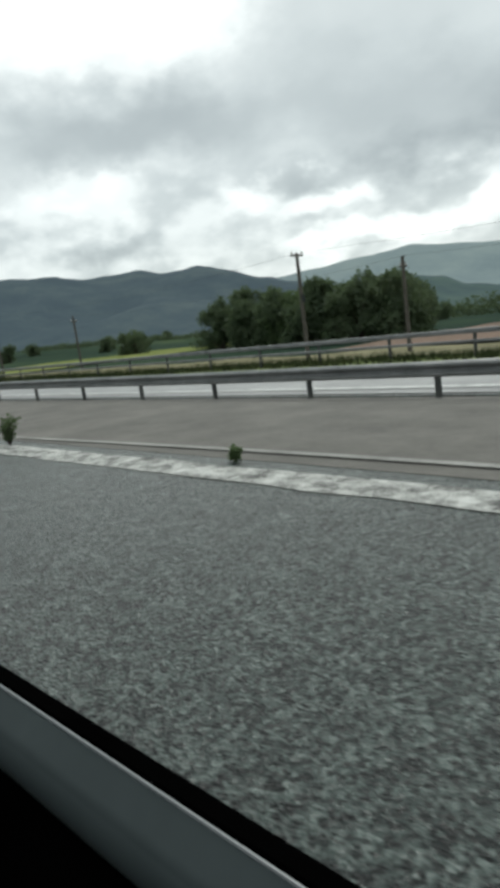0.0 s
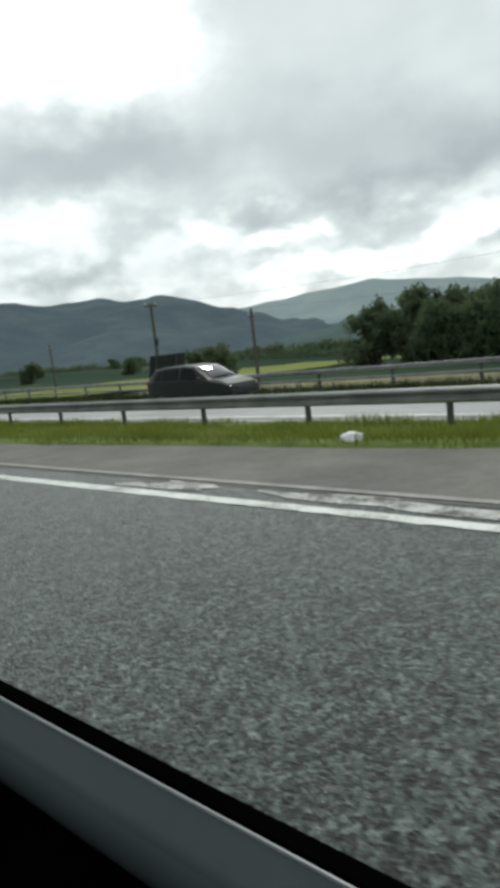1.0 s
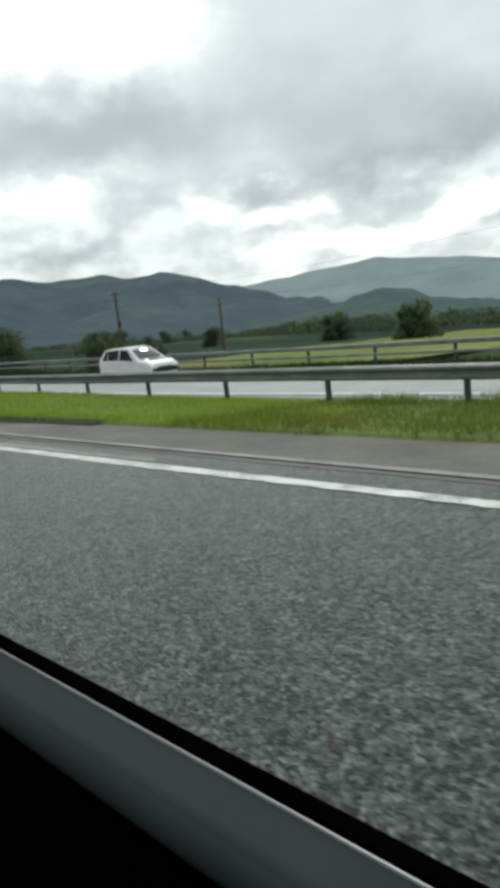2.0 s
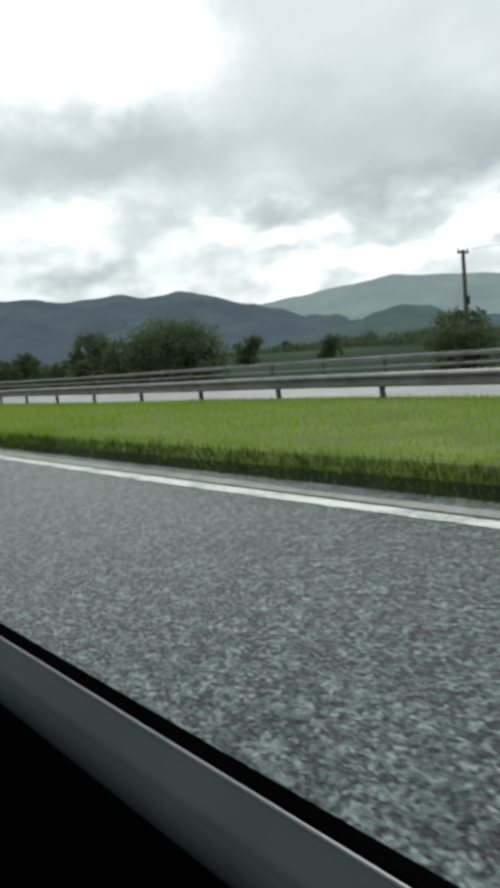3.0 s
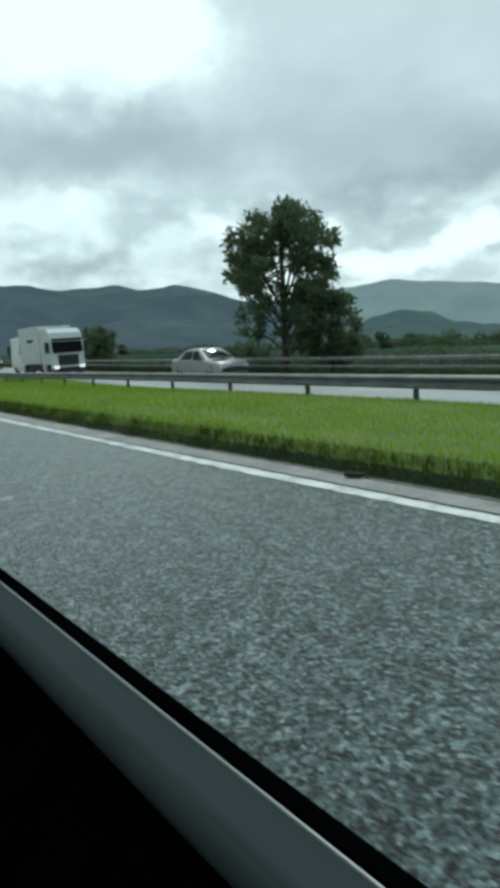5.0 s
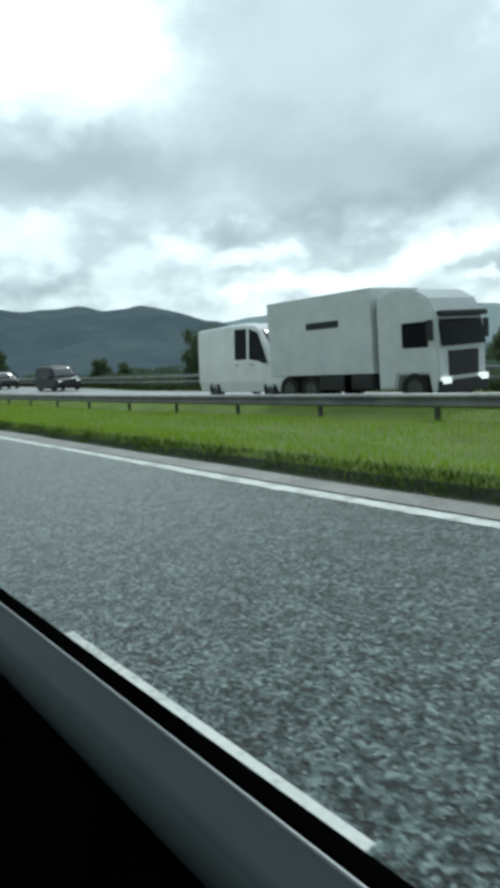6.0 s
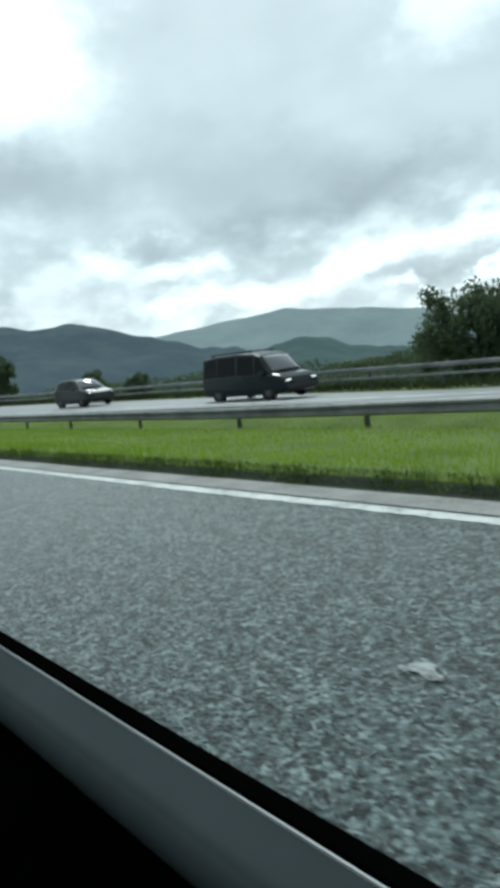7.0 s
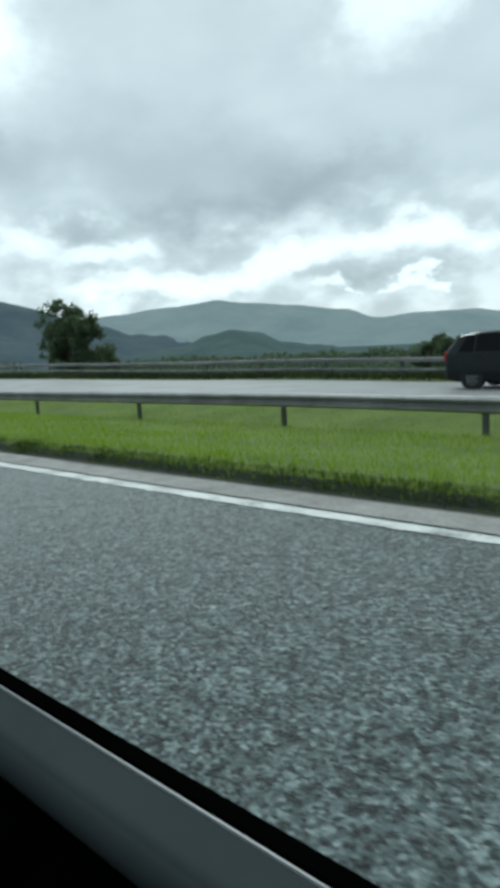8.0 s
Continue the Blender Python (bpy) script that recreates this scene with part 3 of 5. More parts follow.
def make_tree(name, label, lobes, trunk_h, trunk_r, leaves, size, seed, mat=None, upright=False, category="tree"):
    """lobes: centre x, y, z and radius of the crown's masses; limbs reach each of them."""
    rnd = random.Random(seed)
    root = tagged(new(name), label, category)
    verts, faces = [], []
    fork = Vector((rnd.uniform(-0.1, 0.1), rnd.uniform(-0.1, 0.1), trunk_h))
    top = max(z + r for _, _, z, r in lobes)
    main = [(Vector((0, 0, -0.5)), trunk_r * 1.5), (Vector((0.02, 0, 0.2)), trunk_r), (fork, trunk_r * 0.75)]
    tip = Vector((0.1, 0, top * 0.8))
    if tip.z > fork.z + 0.3:
        main.append((fork.lerp(tip, 0.5) + Vector((rnd.uniform(-0.15, 0.15), 0, 0)), trunk_r * 0.45))
        main.append((tip, trunk_r * 0.12))
    tube(verts, faces, main)
    clumps = []
    for x, y, z, r in lobes:
        c = Vector((x, y, z))
        a = Vector((0, 0, min(z * 0.55, fork.z + 0.25 * max(0, z - fork.z))))
        mid = a.lerp(c, 0.55) + Vector((rnd.uniform(-0.2, 0.2), rnd.uniform(-0.2, 0.2), 0.12 * r))
        tube(verts, faces, [(a, trunk_r * 0.4), (mid, trunk_r * 0.25), (c, trunk_r * 0.1)], 5)
        n = max(5, int(9 * r * r + 4))
        for _ in range(n):
            d = Vector((rnd.gauss(0, 1), rnd.gauss(0, 1), rnd.gauss(0, 1))).normalized()
            rad = r * (0.45 + 0.6 * rnd.random() ** 0.6)
            p = c + Vector((d.x * rad, d.y * rad, d.z * rad * (1.15 if upright else 0.85)))
            if p.z < 0.15:
                p.z = 0.15 + rnd.random() * 0.3
            clumps.append((p, r * rnd.uniform(0.3, 0.62)))
            if rnd.random() < 0.5:
                tube(verts, faces, [(mid.lerp(c, 0.6), trunk_r * 0.08), (p, trunk_r * 0.03)], 4)
    mesh_object("trunk", verts, faces, BARK, root, smooth=True)
    rng = np.random.RandomState(seed)
    weight = np.array([r for _, r in clumps]) ** 2
    pick = rng.choice(len(clumps), leaves, p=weight / weight.sum())
    cen = np.array([tuple(p) for p, _ in clumps])[pick]
    rad = np.array([r for _, r in clumps])[pick]
    d = rng.normal(size=(leaves, 3))
    d /= np.linalg.norm(d, axis=1)[:, None]
    pos = cen + d * (rad * rng.uniform(0.15, 1.0, leaves) ** 0.8)[:, None]
    u = rng.normal(size=(leaves, 3))
    u /= np.linalg.norm(u, axis=1)[:, None]
    w = np.cross(u, rng.normal(size=(leaves, 3)))
    w /= np.linalg.norm(w, axis=1)[:, None]
    sz = size * rng.uniform(0.6, 1.3, leaves)[:, None]
    quad = np.stack([pos - u * sz, pos - w * sz * 0.45, pos + u * sz, pos + w * sz * 0.45], 1).reshape(-1, 3)
    quad[:, 2] = np.maximum(quad[:, 2], 0.0)
    me = bpy.data.meshes.new("crown")
    me.from_pydata(quad.tolist(), [], np.arange(leaves * 4).reshape(-1, 4).tolist())
    me.materials.append(mat or LEAF)
    o = new("crown", me)
    o.parent = root
    return root


def stand(ob, s, d, turn=0.0, sink=0.1):
    ob.matrix_basis = along(s, d, land(s, d) - sink, turn)
    return ob


def lobes_dome(w, h, n, seed, low=0.25):
    """Masses that fill a rounded crown of width w and height h."""
    rnd = random.Random(seed)
    out = []
    for i in range(n):
        a = rnd.uniform(0, 6.28)
        q = rnd.random()
        z = h * (low + (0.82 - low) * q)
        spread = w * 0.5 * math.sqrt(max(0.05, 1 - (max(0, q - 0.25) / 0.85) ** 2)) * 0.72
        r = rnd.uniform(0.5, 1.0) * spread
        out.append((r * math.cos(a), r * math.sin(a), z, w * rnd.uniform(0.16, 0.25)))
    out.append((0, 0, h * 0.82, w * 0.2))
    return out


# the tall tree by the far barrier, with a smaller one close to it
stand(make_tree("tree", "tall leafy tree with sky showing through its crown", [(0, 0, 7.3, 1.2), (-1.5, 0.3, 7.0, 1.1), (1.5, -0.2, 6.9, 1.1), (-2.3, 0, 6.0, 1.0), (2.3, 0.2, 5.9, 1.0), (0.2, 0.6, 6.0, 0.9), (-2.2, 0.2, 4.9, 0.9), (2.4, -0.3, 4.7, 1.0), (-0.5, -0.7, 4.9, 0.8), (1.2, 0.4, 3.7, 1.0), (-1.7, 0.2, 3.7, 0.75), (2.3, 0, 3.0, 0.9), (0.6, -0.2, 2.6, 0.8), (-2.2, -0.2, 2.6, 0.8), (1.4, 0, 1.7, 0.85), (-1.9, 0.1, 1.4, 0.6), (0.3, 1.9, 6.5, 1.0), (-0.4, -1.9, 6.3, 1.0), (0.2, 2.3, 5.1, 0.95), (0.3, -2.3, 4.9, 0.95), (-0.3, 1.9, 3.6, 0.85), (0.4, -1.9, 3.3, 0.85)], 2.4, 0.2, 16500, 0.13, 11), 161.3, 21.5).scale = (1.03, 1.03, 1.06)
stand(make_tree("tree", "small bushy tree close beside the tall one", [(0, 0, 3.9, 0.85), (0.8, 0.2, 3.3, 0.9), (-0.8, 0, 3.1, 0.9), (1.2, -0.2, 2.2, 0.9), (-0.8, 0.3, 1.8, 0.9), (0.2, 0, 1.2, 0.9), (1.3, 0.1, 1.2, 0.7)], 1.0, 0.12, 6000, 0.12, 12), 159.0, 22.6)
# trees and bushes along the verge: s, side, width, height, masses, leaves
VERGE_TREES = [("broad round dark green tree behind the far barrier", 120.5, 26.6, 7.2, 4.3, 40, 28000, 21), ("dark green tree with an open crown", 133.2, 26.6, 4.5, 5.2, 13, 6600, 22), ("low leafy bush behind the barrier", 128.3, 23.2, 3.0, 2.4, 9, 3600, 23),
               ("ragged bush behind the far barrier", 141.0, 22.6, 3.5, 3.5, 9, 4200, 24), ("narrow dark bush behind the far barrier", 145.0, 21.8, 2.3, 3.4, 8, 3200, 25), ("small rounded bush on the verge", 138.4, 24.5, 2.9, 2.4, 7, 2800, 26),
               ("dark round bush behind the far barrier", 186.8, 21.2, 2.9, 3.3, 9, 4200, 28), ("bushy shrub at the foot of the wooden pole", 96.0, 26.4, 4.4, 2.9, 9, 4200, 30), ("low bush on the far verge", 92.5, 28.0, 3.2, 2.2, 7, 2600, 31),
               ("low dark bush against the hills", 227.9, 24.0, 2.6, 2.0, 8, 3200, 32), ("dark tree with ragged twigs", 123.6, 24.4, 3.8, 3.7, 12, 6000, 27), ("ragged bush beside the trees", 125.8, 25.0, 2.4, 2.6, 7, 2600, 37), ("broad bush in the hedge", 149.5, 27.5, 4.0, 2.3, 8, 3000, 33), ("broad bush in the hedge", 172.0, 27.0, 3.6, 2.0, 8, 2600, 34), ("broad bush in the hedge", 178.0, 30.0, 4.0, 2.2, 8, 2600, 35)]
for lab, s, d, w, h, n, lv, seed in VERGE_TREES:
    stand(make_tree("tree" if h > 3.5 else "bush", lab, lobes_dome(w, h, n, seed), h * 0.3, 0.04 * h, lv, 0.12, seed, category="tree" if h > 3.5 else "bush"), s, d)
stand(make_tree("tree", "feathery grey-green tree with thin twigs at its top", [(-1.8, 0, 2.75, 0.95), (1.6, 0.2, 2.7, 0.95), (0.0, 0, 3.05, 0.95), (-2.5, 0.3, 1.9, 0.95), (2.55, 0, 1.8, 1.0), (0.4, -0.2, 1.9, 1.05), (-1.1, 0, 1.2, 0.95), (1.6, 0, 1.0, 0.95), (0.2, 0.3, 2.4, 1.1), (-1.2, 0.2, 2.3, 1.0), (1.2, -0.2, 2.2, 1.0), (-0.2, 0, 1.0, 1.0), (2.7, 0.2, 2.75, 0.4), (-0.8, 0.1, 3.6, 0.35), (0.9, 0.1, 3.5, 0.35)], 0.7, 0.12, 19000, 0.1, 41, LEAF, True), 204.0, 27.4).scale = (1.1, 1.1, 1.18)
stand(make_tree("tree", "sparse upright tree with bare tips against the sky", [(-1.75, 0, 3.6, 0.86), (1.5, 0.2, 3.4, 0.92), (-0.38, 0, 3.9, 0.8), (-2.5, 0.3, 2.4, 0.92), (2.5, 0, 2.2, 1.03), (0.38, -0.2, 2.4, 1.03), (-1.0, 0, 1.4, 0.92), (1.5, 0, 1.2, 0.92), (0.4, 0.2, 3.2, 0.95), (2.6, 0.1, 3.1, 0.7), (-0.9, 0.1, 2.6, 0.95), (-1.88, 0.2, 4.6, 0.34), (-0.5, 0.1, 4.7, 0.34)], 0.8, 0.12, 11000, 0.12, 42, LEAF, True), 254.5, 24.8).scale = (1.0, 1.0, 1.13)
# the wood behind the field
WOOD = [make_tree("tree", "dense dark green woodland tree", lobes_dome(6.5, 7.6, 14, 50 + k, 0.18), 1.8, 0.22, 8000, 0.23, 50 + k, LEAF if k else LEAF_PALE) for k in range(4)]
rw = random.Random(5)
spots = [(60.5 - 4.2 * i + rw.uniform(-1, 1), 51 + 7 * j + rw.uniform(-1.5, 1.5) + (3 if i < 2 else 0)) for j in range(3) for i in range(9)]
spots = [q for q in spots if q[0] > 28.5 + 0.58 * (q[1] - 51)]
spots += [(30 - 6.5 * i + rw.uniform(-1, 1), 112 + 5 * (i % 3)) for i in range(11)]
for i, (s, d) in enumerate(spots):
    base = WOOD[(i * 7 + i // 5) % 4] if i % 9 == 4 else WOOD[1 + i % 3]
    m = along(s, d, land(s, d) - 0.6 - rw.uniform(0, 1.6), rw.uniform(0, 360))
    o = base if i < 4 and base.get("placed") is None else copy_thing(base, m)
    o.matrix_basis = m
    o["placed"] = 1
    tagged(o, group="trees of the wood")
for o in WOOD:
    if o.get("placed") is None:
        o.matrix_basis = along(20 - 6 * WOOD.index(o), 72, land(20, 72) - 1)
        tagged(o, group="trees of the wood")
# single trees and hedges down in the valley
HEDGE = [make_tree("bush", "dark hedgerow bush down in the valley", lobes_dome(5.5, 4.0, 9, 70 + k, 0.15), 1.0, 0.15, 1500, 0.3, 70 + k, LEAF) for k in range(2)]
rh = random.Random(9)
for i in range(16):
    s = (35, 70, 108, 150, 168, 192, 216, 262, 300, 330, 352, 240, 120, 60, 84, 280)[i] + rh.uniform(-6, 6)
    d = (95, 130, 75, 60, 85, 46, 70, 140, 60, 48, 90, 110, 160, 210, 62, 130)[i] + rh.uniform(-5, 5)
    m = along(s, d, land(s, d) - 0.3, rh.uniform(0, 360))
    if i < 2:
        o = HEDGE[i]
        o.matrix_basis = m
    else:
        o = copy_thing(HEDGE[i % 2], m)
    tagged(o, group="hedgerow bushes")


def hedgerow(name, label, pts, h, wide, n, seed, size):
    """A long uneven belt of leaves that follows pairs of s and side."""
    rng = np.random.RandomState(seed)
    quad = np.empty((n, 4, 3))
    seg = len(pts) - 1
    for i in range(n):
        q = rng.rand() * seg
        k = min(int(q), seg - 1)
        f = q - k
        s = pts[k][0] + (pts[k + 1][0] - pts[k][0]) * f
        d = pts[k][1] + (pts[k + 1][1] - pts[k][1]) * f + rng.normal() * wide * 0.35
        tall = h * (0.65 + 0.7 * noise.noise(Vector((s * 0.13, d * 0.02, seed))) + 0.25 * noise.noise(Vector((s * 0.5, 0, seed))))
        p = np.array(at(s, d, land(s, d) + max(0.2, tall) * rng.rand() ** 1.1))
        u = rng.normal(size=3)
        u *= size * rng.uniform(0.6, 1.3) / np.linalg.norm(u)
        w = np.cross(u, rng.normal(size=3))
        w *= 0.5 * np.linalg.norm(u) / np.linalg.norm(w)
        quad[i] = (p - u, p - w, p + u, p + w)
    me = bpy.data.meshes.new(name)
    me.from_pydata(quad.reshape(-1, 3).tolist(), [], np.arange(n * 4).reshape(-1, 4).tolist())
    me.materials.append(LEAF)
    return tagged(new(name, me), label, "hedge", kind="stuff")


hedgerow("hedgerow", "long dark hedge across the valley fields", [(60, 190), (160, 150), (260, 130), (380, 100)], 3.2, 3, 9000, 1, 0.45)
hedgerow("hedgerow", "dark belt of trees low in the valley", [(40, 330), (180, 300), (300, 260), (390, 230)], 6.5, 8, 9000, 2, 0.9)
hedgerow("hedgerow", "low hedge along the far verge", [(140, 31), (170, 30), (200, 29), (240, 27), (300, 26)], 1.5, 1.6, 22000, 3, 0.13)

# ---------------------------------------------------------------- poles, wires, board, field
WOOD_POLE = material("weathered_pole_wood", [(0.3, (0.05, 0.045, 0.038)), (0.6, (0.1, 0.09, 0.078)), (0.8, (0.15, 0.14, 0.125))], 0.9, 0, 5, 6, 0.4, 30, 0.01, fine=0.3)
BOARD = material("board_back", [(0.3, (0.012, 0.018, 0.018)), (0.7, (0.022, 0.03, 0.03))], 0.8, 0, 2, 5, fine=0.2)
PORCELAIN = material("porcelain", [(0.3, (0.3, 0.3, 0.28)), (0.7, (0.5, 0.5, 0.47))], 0.3, 0, 3, 3)


def ring(bm, p0, p1, r0, r1, seg=10):
    q = (p1 - p0).normalized()
    u = q.orthogonal().normalized()
    v = q.cross(u)
    a = [bm.verts.new(p0 + (u * math.cos(2 * math.pi * k / seg) + v * math.sin(2 * math.pi * k / seg)) * r0) for k in range(seg)]
    b = [bm.verts.new(p1 + (u * math.cos(2 * math.pi * k / seg) + v * math.sin(2 * math.pi * k / seg)) * r1) for k in range(seg)]
    for k in range(seg):
        bm.faces.new((a[k], a[(k + 1) % seg], b[(k + 1) % seg], b[k]))
    bm.faces.new(b)
    bm.faces.new(a[::-1])


def block(bm, c, size, bevel=0.0, rot=None):
    """A bevelled block added to bm."""
    r = bmesh.ops.create_cube(bm, size=1.0)
    vs = r["verts"]
    bmesh.ops.scale(bm, vec=Vector(size), verts=vs)
    if bevel:
        es = {e for v in vs for e in v.link_edges}
        r2 = bmesh.ops.bevel(bm, geom=list(es), offset=bevel, segments=2, affect="EDGES", profile=0.5)
        vs = list({v for f in r2["faces"] for v in f.verts} | {v for v in vs if v.is_valid})
    if rot is not None:
        bmesh.ops.rotate(bm, cent=(0, 0, 0), matrix=rot, verts=vs)
    bmesh.ops.translate(bm, vec=Vector(c), verts=vs)
    return vs


def pole(s, d, top, arm, label):
    z0 = land(s, d) - 0.3
    h = top - z0
    root = tagged(new("utility_pole"), label, "utility pole", group="poles of the overhead line")
    root.matrix_basis = along(s, d, z0)
    bm = bmesh.new()
    ring(bm, Vector((0, 0, -0.4)), Vector((0, 0, h)), 0.13, 0.085)
    part("shaft", bm, WOOD_POLE, root, smooth=False)
    bm = bmesh.new()
    block(bm, (0, 0, h - 0.12 if arm else h - 0.5), (0.1, 0.9 if arm else 0.6, 0.09), 0.01)
    part("crossarm", bm, WOOD_POLE, root)
    for y in ((-0.4, 0.4) if arm else (-0.25, 0.25)):
        bm = bmesh.new()
        zz = h - 0.08 if arm else h - 0.46
        ring(bm, Vector((0, y, zz)), Vector((0, y, zz + 0.09)), 0.05, 0.05, 8)
        ring(bm, Vector((0, y, zz + 0.09)), Vector((0, y, zz + 0.18)), 0.035, 0.02, 8)
        part("insulator", bm, PORCELAIN, root)
    if arm:
        bm = bmesh.new()
        block(bm, (0.12, 0, h * 0.62), (0.12, 0.18, 0.4), 0.015)
        part("switch_box", bm, BOARD, root)
    return root


ROW_A = [(-14, 26.5, 4.2), (22, 26.9, 4.3), (58.5, 26.3, 4.35), (97.5, 28.9, 4.5)]
ROW_B = [(-18, 30, 3.4), (17.5, 29.6, 3.4), (56.5, 33.1, 3.6), (97.5, 39.1, 3.6)]
for s, d, z in ROW_A:
    pole(s, d, z, True, "weathered wooden utility pole with a short crossarm")
for s, d, z in ROW_B:
    pole(s, d, z, False, "thin wooden utility pole standing in the field")
for row in (ROW_A, ROW_B):
    for (s, d, z), (s2, d2, z2) in zip(row, row[1:]):
        bm = bmesh.new()
        a, b = at(s, d, z), at(s2, d2, z2)
        prev = None
        for k in range(13):
            q = k / 12
            p = a.lerp(b, q) - Vector((0, 0, 0.5 * 4 * q * (1 - q)))
            if prev is not None:
                ring(bm, prev, p, 0.005, 0.005, 5)
            prev = p
        tagged(part("overhead_wire", bm, BOARD), "thin dark overhead wire hanging between poles", "wire", group="overhead wires")

sign = tagged(new("sign_board"), "dark back of a road sign on two posts", "road sign")
sign.matrix_basis = along(52.7, 20.75, opp_far(52) - 0.1) @ Matrix.Rotation(radians(15), 4, "Y")
bm = bmesh.new()
block(bm, (0, 1.15, 1.38), (0.05, 2.3, 1.7), 0.02)
part("panel", bm, BOARD, sign)
for y in (0.35, 1.65):
    bm = bmesh.new()
    ring(bm, Vector((0.07, y, -0.4)), Vector((0.07, y, 2.1)), 0.045, 0.045)
    part("post", bm, STEEL_DARK, sign)
for z in (0.8, 1.35, 1.95):
    bm = bmesh.new()
    block(bm, (0.04, 1.15, z), (0.03, 2.2, 0.05), 0.005)
    part("rail", bm, BOARD, sign)

marker = tagged(new("marker_post"), "small dark marker post on the far verge", "marker post")
marker.matrix_basis = along(196.5, 21.0, land(196.5, 20.3))
bm = bmesh.new()
block(bm, (0, 0, 0.75), (0.08, 0.06, 1.7), 0.01)
part("post", bm, STEEL_DARK, marker)
bm = bmesh.new()
block(bm, (0, 0, 1.72), (0.12, 0.26, 0.3), 0.03)
part("head", bm, BOARD, marker)

PLOUGHED = material("ploughed_soil", [(0.3, (0.12, 0.075, 0.05)), (0.6, (0.19, 0.12, 0.08)), (0.8, (0.26, 0.18, 0.11))], 0.95, 0, 0.3, 8, 0.8, 4, 0.1, fine=0.3)
DRY = material("dry_grass", [(0.3, (0.12, 0.11, 0.05)), (0.6, (0.22, 0.2, 0.1)), (0.8, (0.3, 0.27, 0.15))], 0.95, 0, 0.5, 8, 0.8, 6, 0.1, fine=0.4)
tagged(sweep("ploughed_field", lambda s: [(33 + 3 * i, land(s, 33 + 3 * i) + 0.25 + 0.05 * math.sin(i * 2.1 + s * 0.3)) for i in range(16)], -60, 27, 2, PLOUGHED), "reddish brown ploughed field beyond the verge", "field", kind="structure")
tagged(sweep("dry_strip", lambda s: [(24 + 2 * i, land(s, 24 + 2 * i) + 0.2 + 0.06 * math.sin(i + s * 0.5)) for i in range(5)], 5, 64, 2, DRY), "pale dry grass strip at the field's edge", "ground", kind="structure")
MEADOW = material("pale_meadow", [(0.3, (0.12, 0.15, 0.04)), (0.55, (0.2, 0.23, 0.07)), (0.8, (0.28, 0.28, 0.11))], 1.0, 0, 0.12, 8, 0.6, 3, 0.1, fine=0.3, spec=0.04)
tagged(sweep("meadow", lambda s: [(27 + 5 * i, land(s, 27 + 5 * i) + 0.2 + 0.08 * math.sin(i * 1.7 + s * 0.2)) for i in range(12)], 70, 98, 2, MEADOW), "yellowish green meadow sloping away behind the verge", "field", kind="structure")
# ---------------------------------------------------------------- markings and worn patches on the road
PALE_STRIP = material("pale_concrete_strip", [(0.3, (0.2, 0.195, 0.18)), (0.5, (0.3, 0.295, 0.275)), (0.75, (0.4, 0.39, 0.365))], 0.9, 0, 1.6, 8, 0.5, 50, 0.006, fine=0.5)
WORN = material("worn_pale_chippings", [(0.3, (0.05, 0.055, 0.052)), (0.44, (0.2, 0.215, 0.205)), (0.58, (0.38, 0.4, 0.385)), (0.8, (0.58, 0.6, 0.58))], 0.8, 0, 9, 8, 0.8, 40, 0.01, fine=0.7)
GRIT = material("white_grit", [(0.36, (0.1, 0.1, 0.095)), (0.48, (0.34, 0.34, 0.32)), (0.62, (0.6, 0.6, 0.57)), (0.8, (0.75, 0.75, 0.72))], 0.95, 0, 4, 8, 0.8, 40, 0.01, fine=0.5)
tagged(sweep("pale_strip", lambda s: [(wander(s) + 4.6, 0.006), (wander(s) + lerp(s, [(60, 4.7), (100, 4.78), (140, 4.9), (200, 5.0), (300, 5.1)]) + 0.05 * noise.noise(Vector((s * 0.5, 0, 0))), 0.009)], 60, 420, 0.7, PALE_STRIP), "pale weathered strip between edge line and grass", "pavement", kind="structure")
tagged(sweep("grit_strip", lambda s: [(wander(s) + 4.5 - (0.21 - 0.08 * noise.noise(Vector((s * 1.3, 0, 0)))) * lerp(s, [(10, 1), (26, 0.1)]), 0.0075), (wander(s) + 4.46, 0.012), (wander(s) + 4.5 + (0.25 + 0.08 * noise.noise(Vector((s * 0.9, 4, 0)))) * lerp(s, [(10, 1), (26, 0.1)]), 0.009)], -60, 26, 0.4, GRIT), "white gritty dust along the worn edge line", "road marking", kind="structure")
tagged(sweep("joint_line", lambda s: [(lerp(s, [(-60, 5.25), (3, 5.25), (14, 4.98), (40, 5.0), (72, 5.1)]) + k, 0.012 if k else 0.008) for k in (0.0, 0.05, 0.1)], -60, 72, 1.0, PALE_STRIP), "thin pale joint along the paved strip", "pavement", kind="structure")


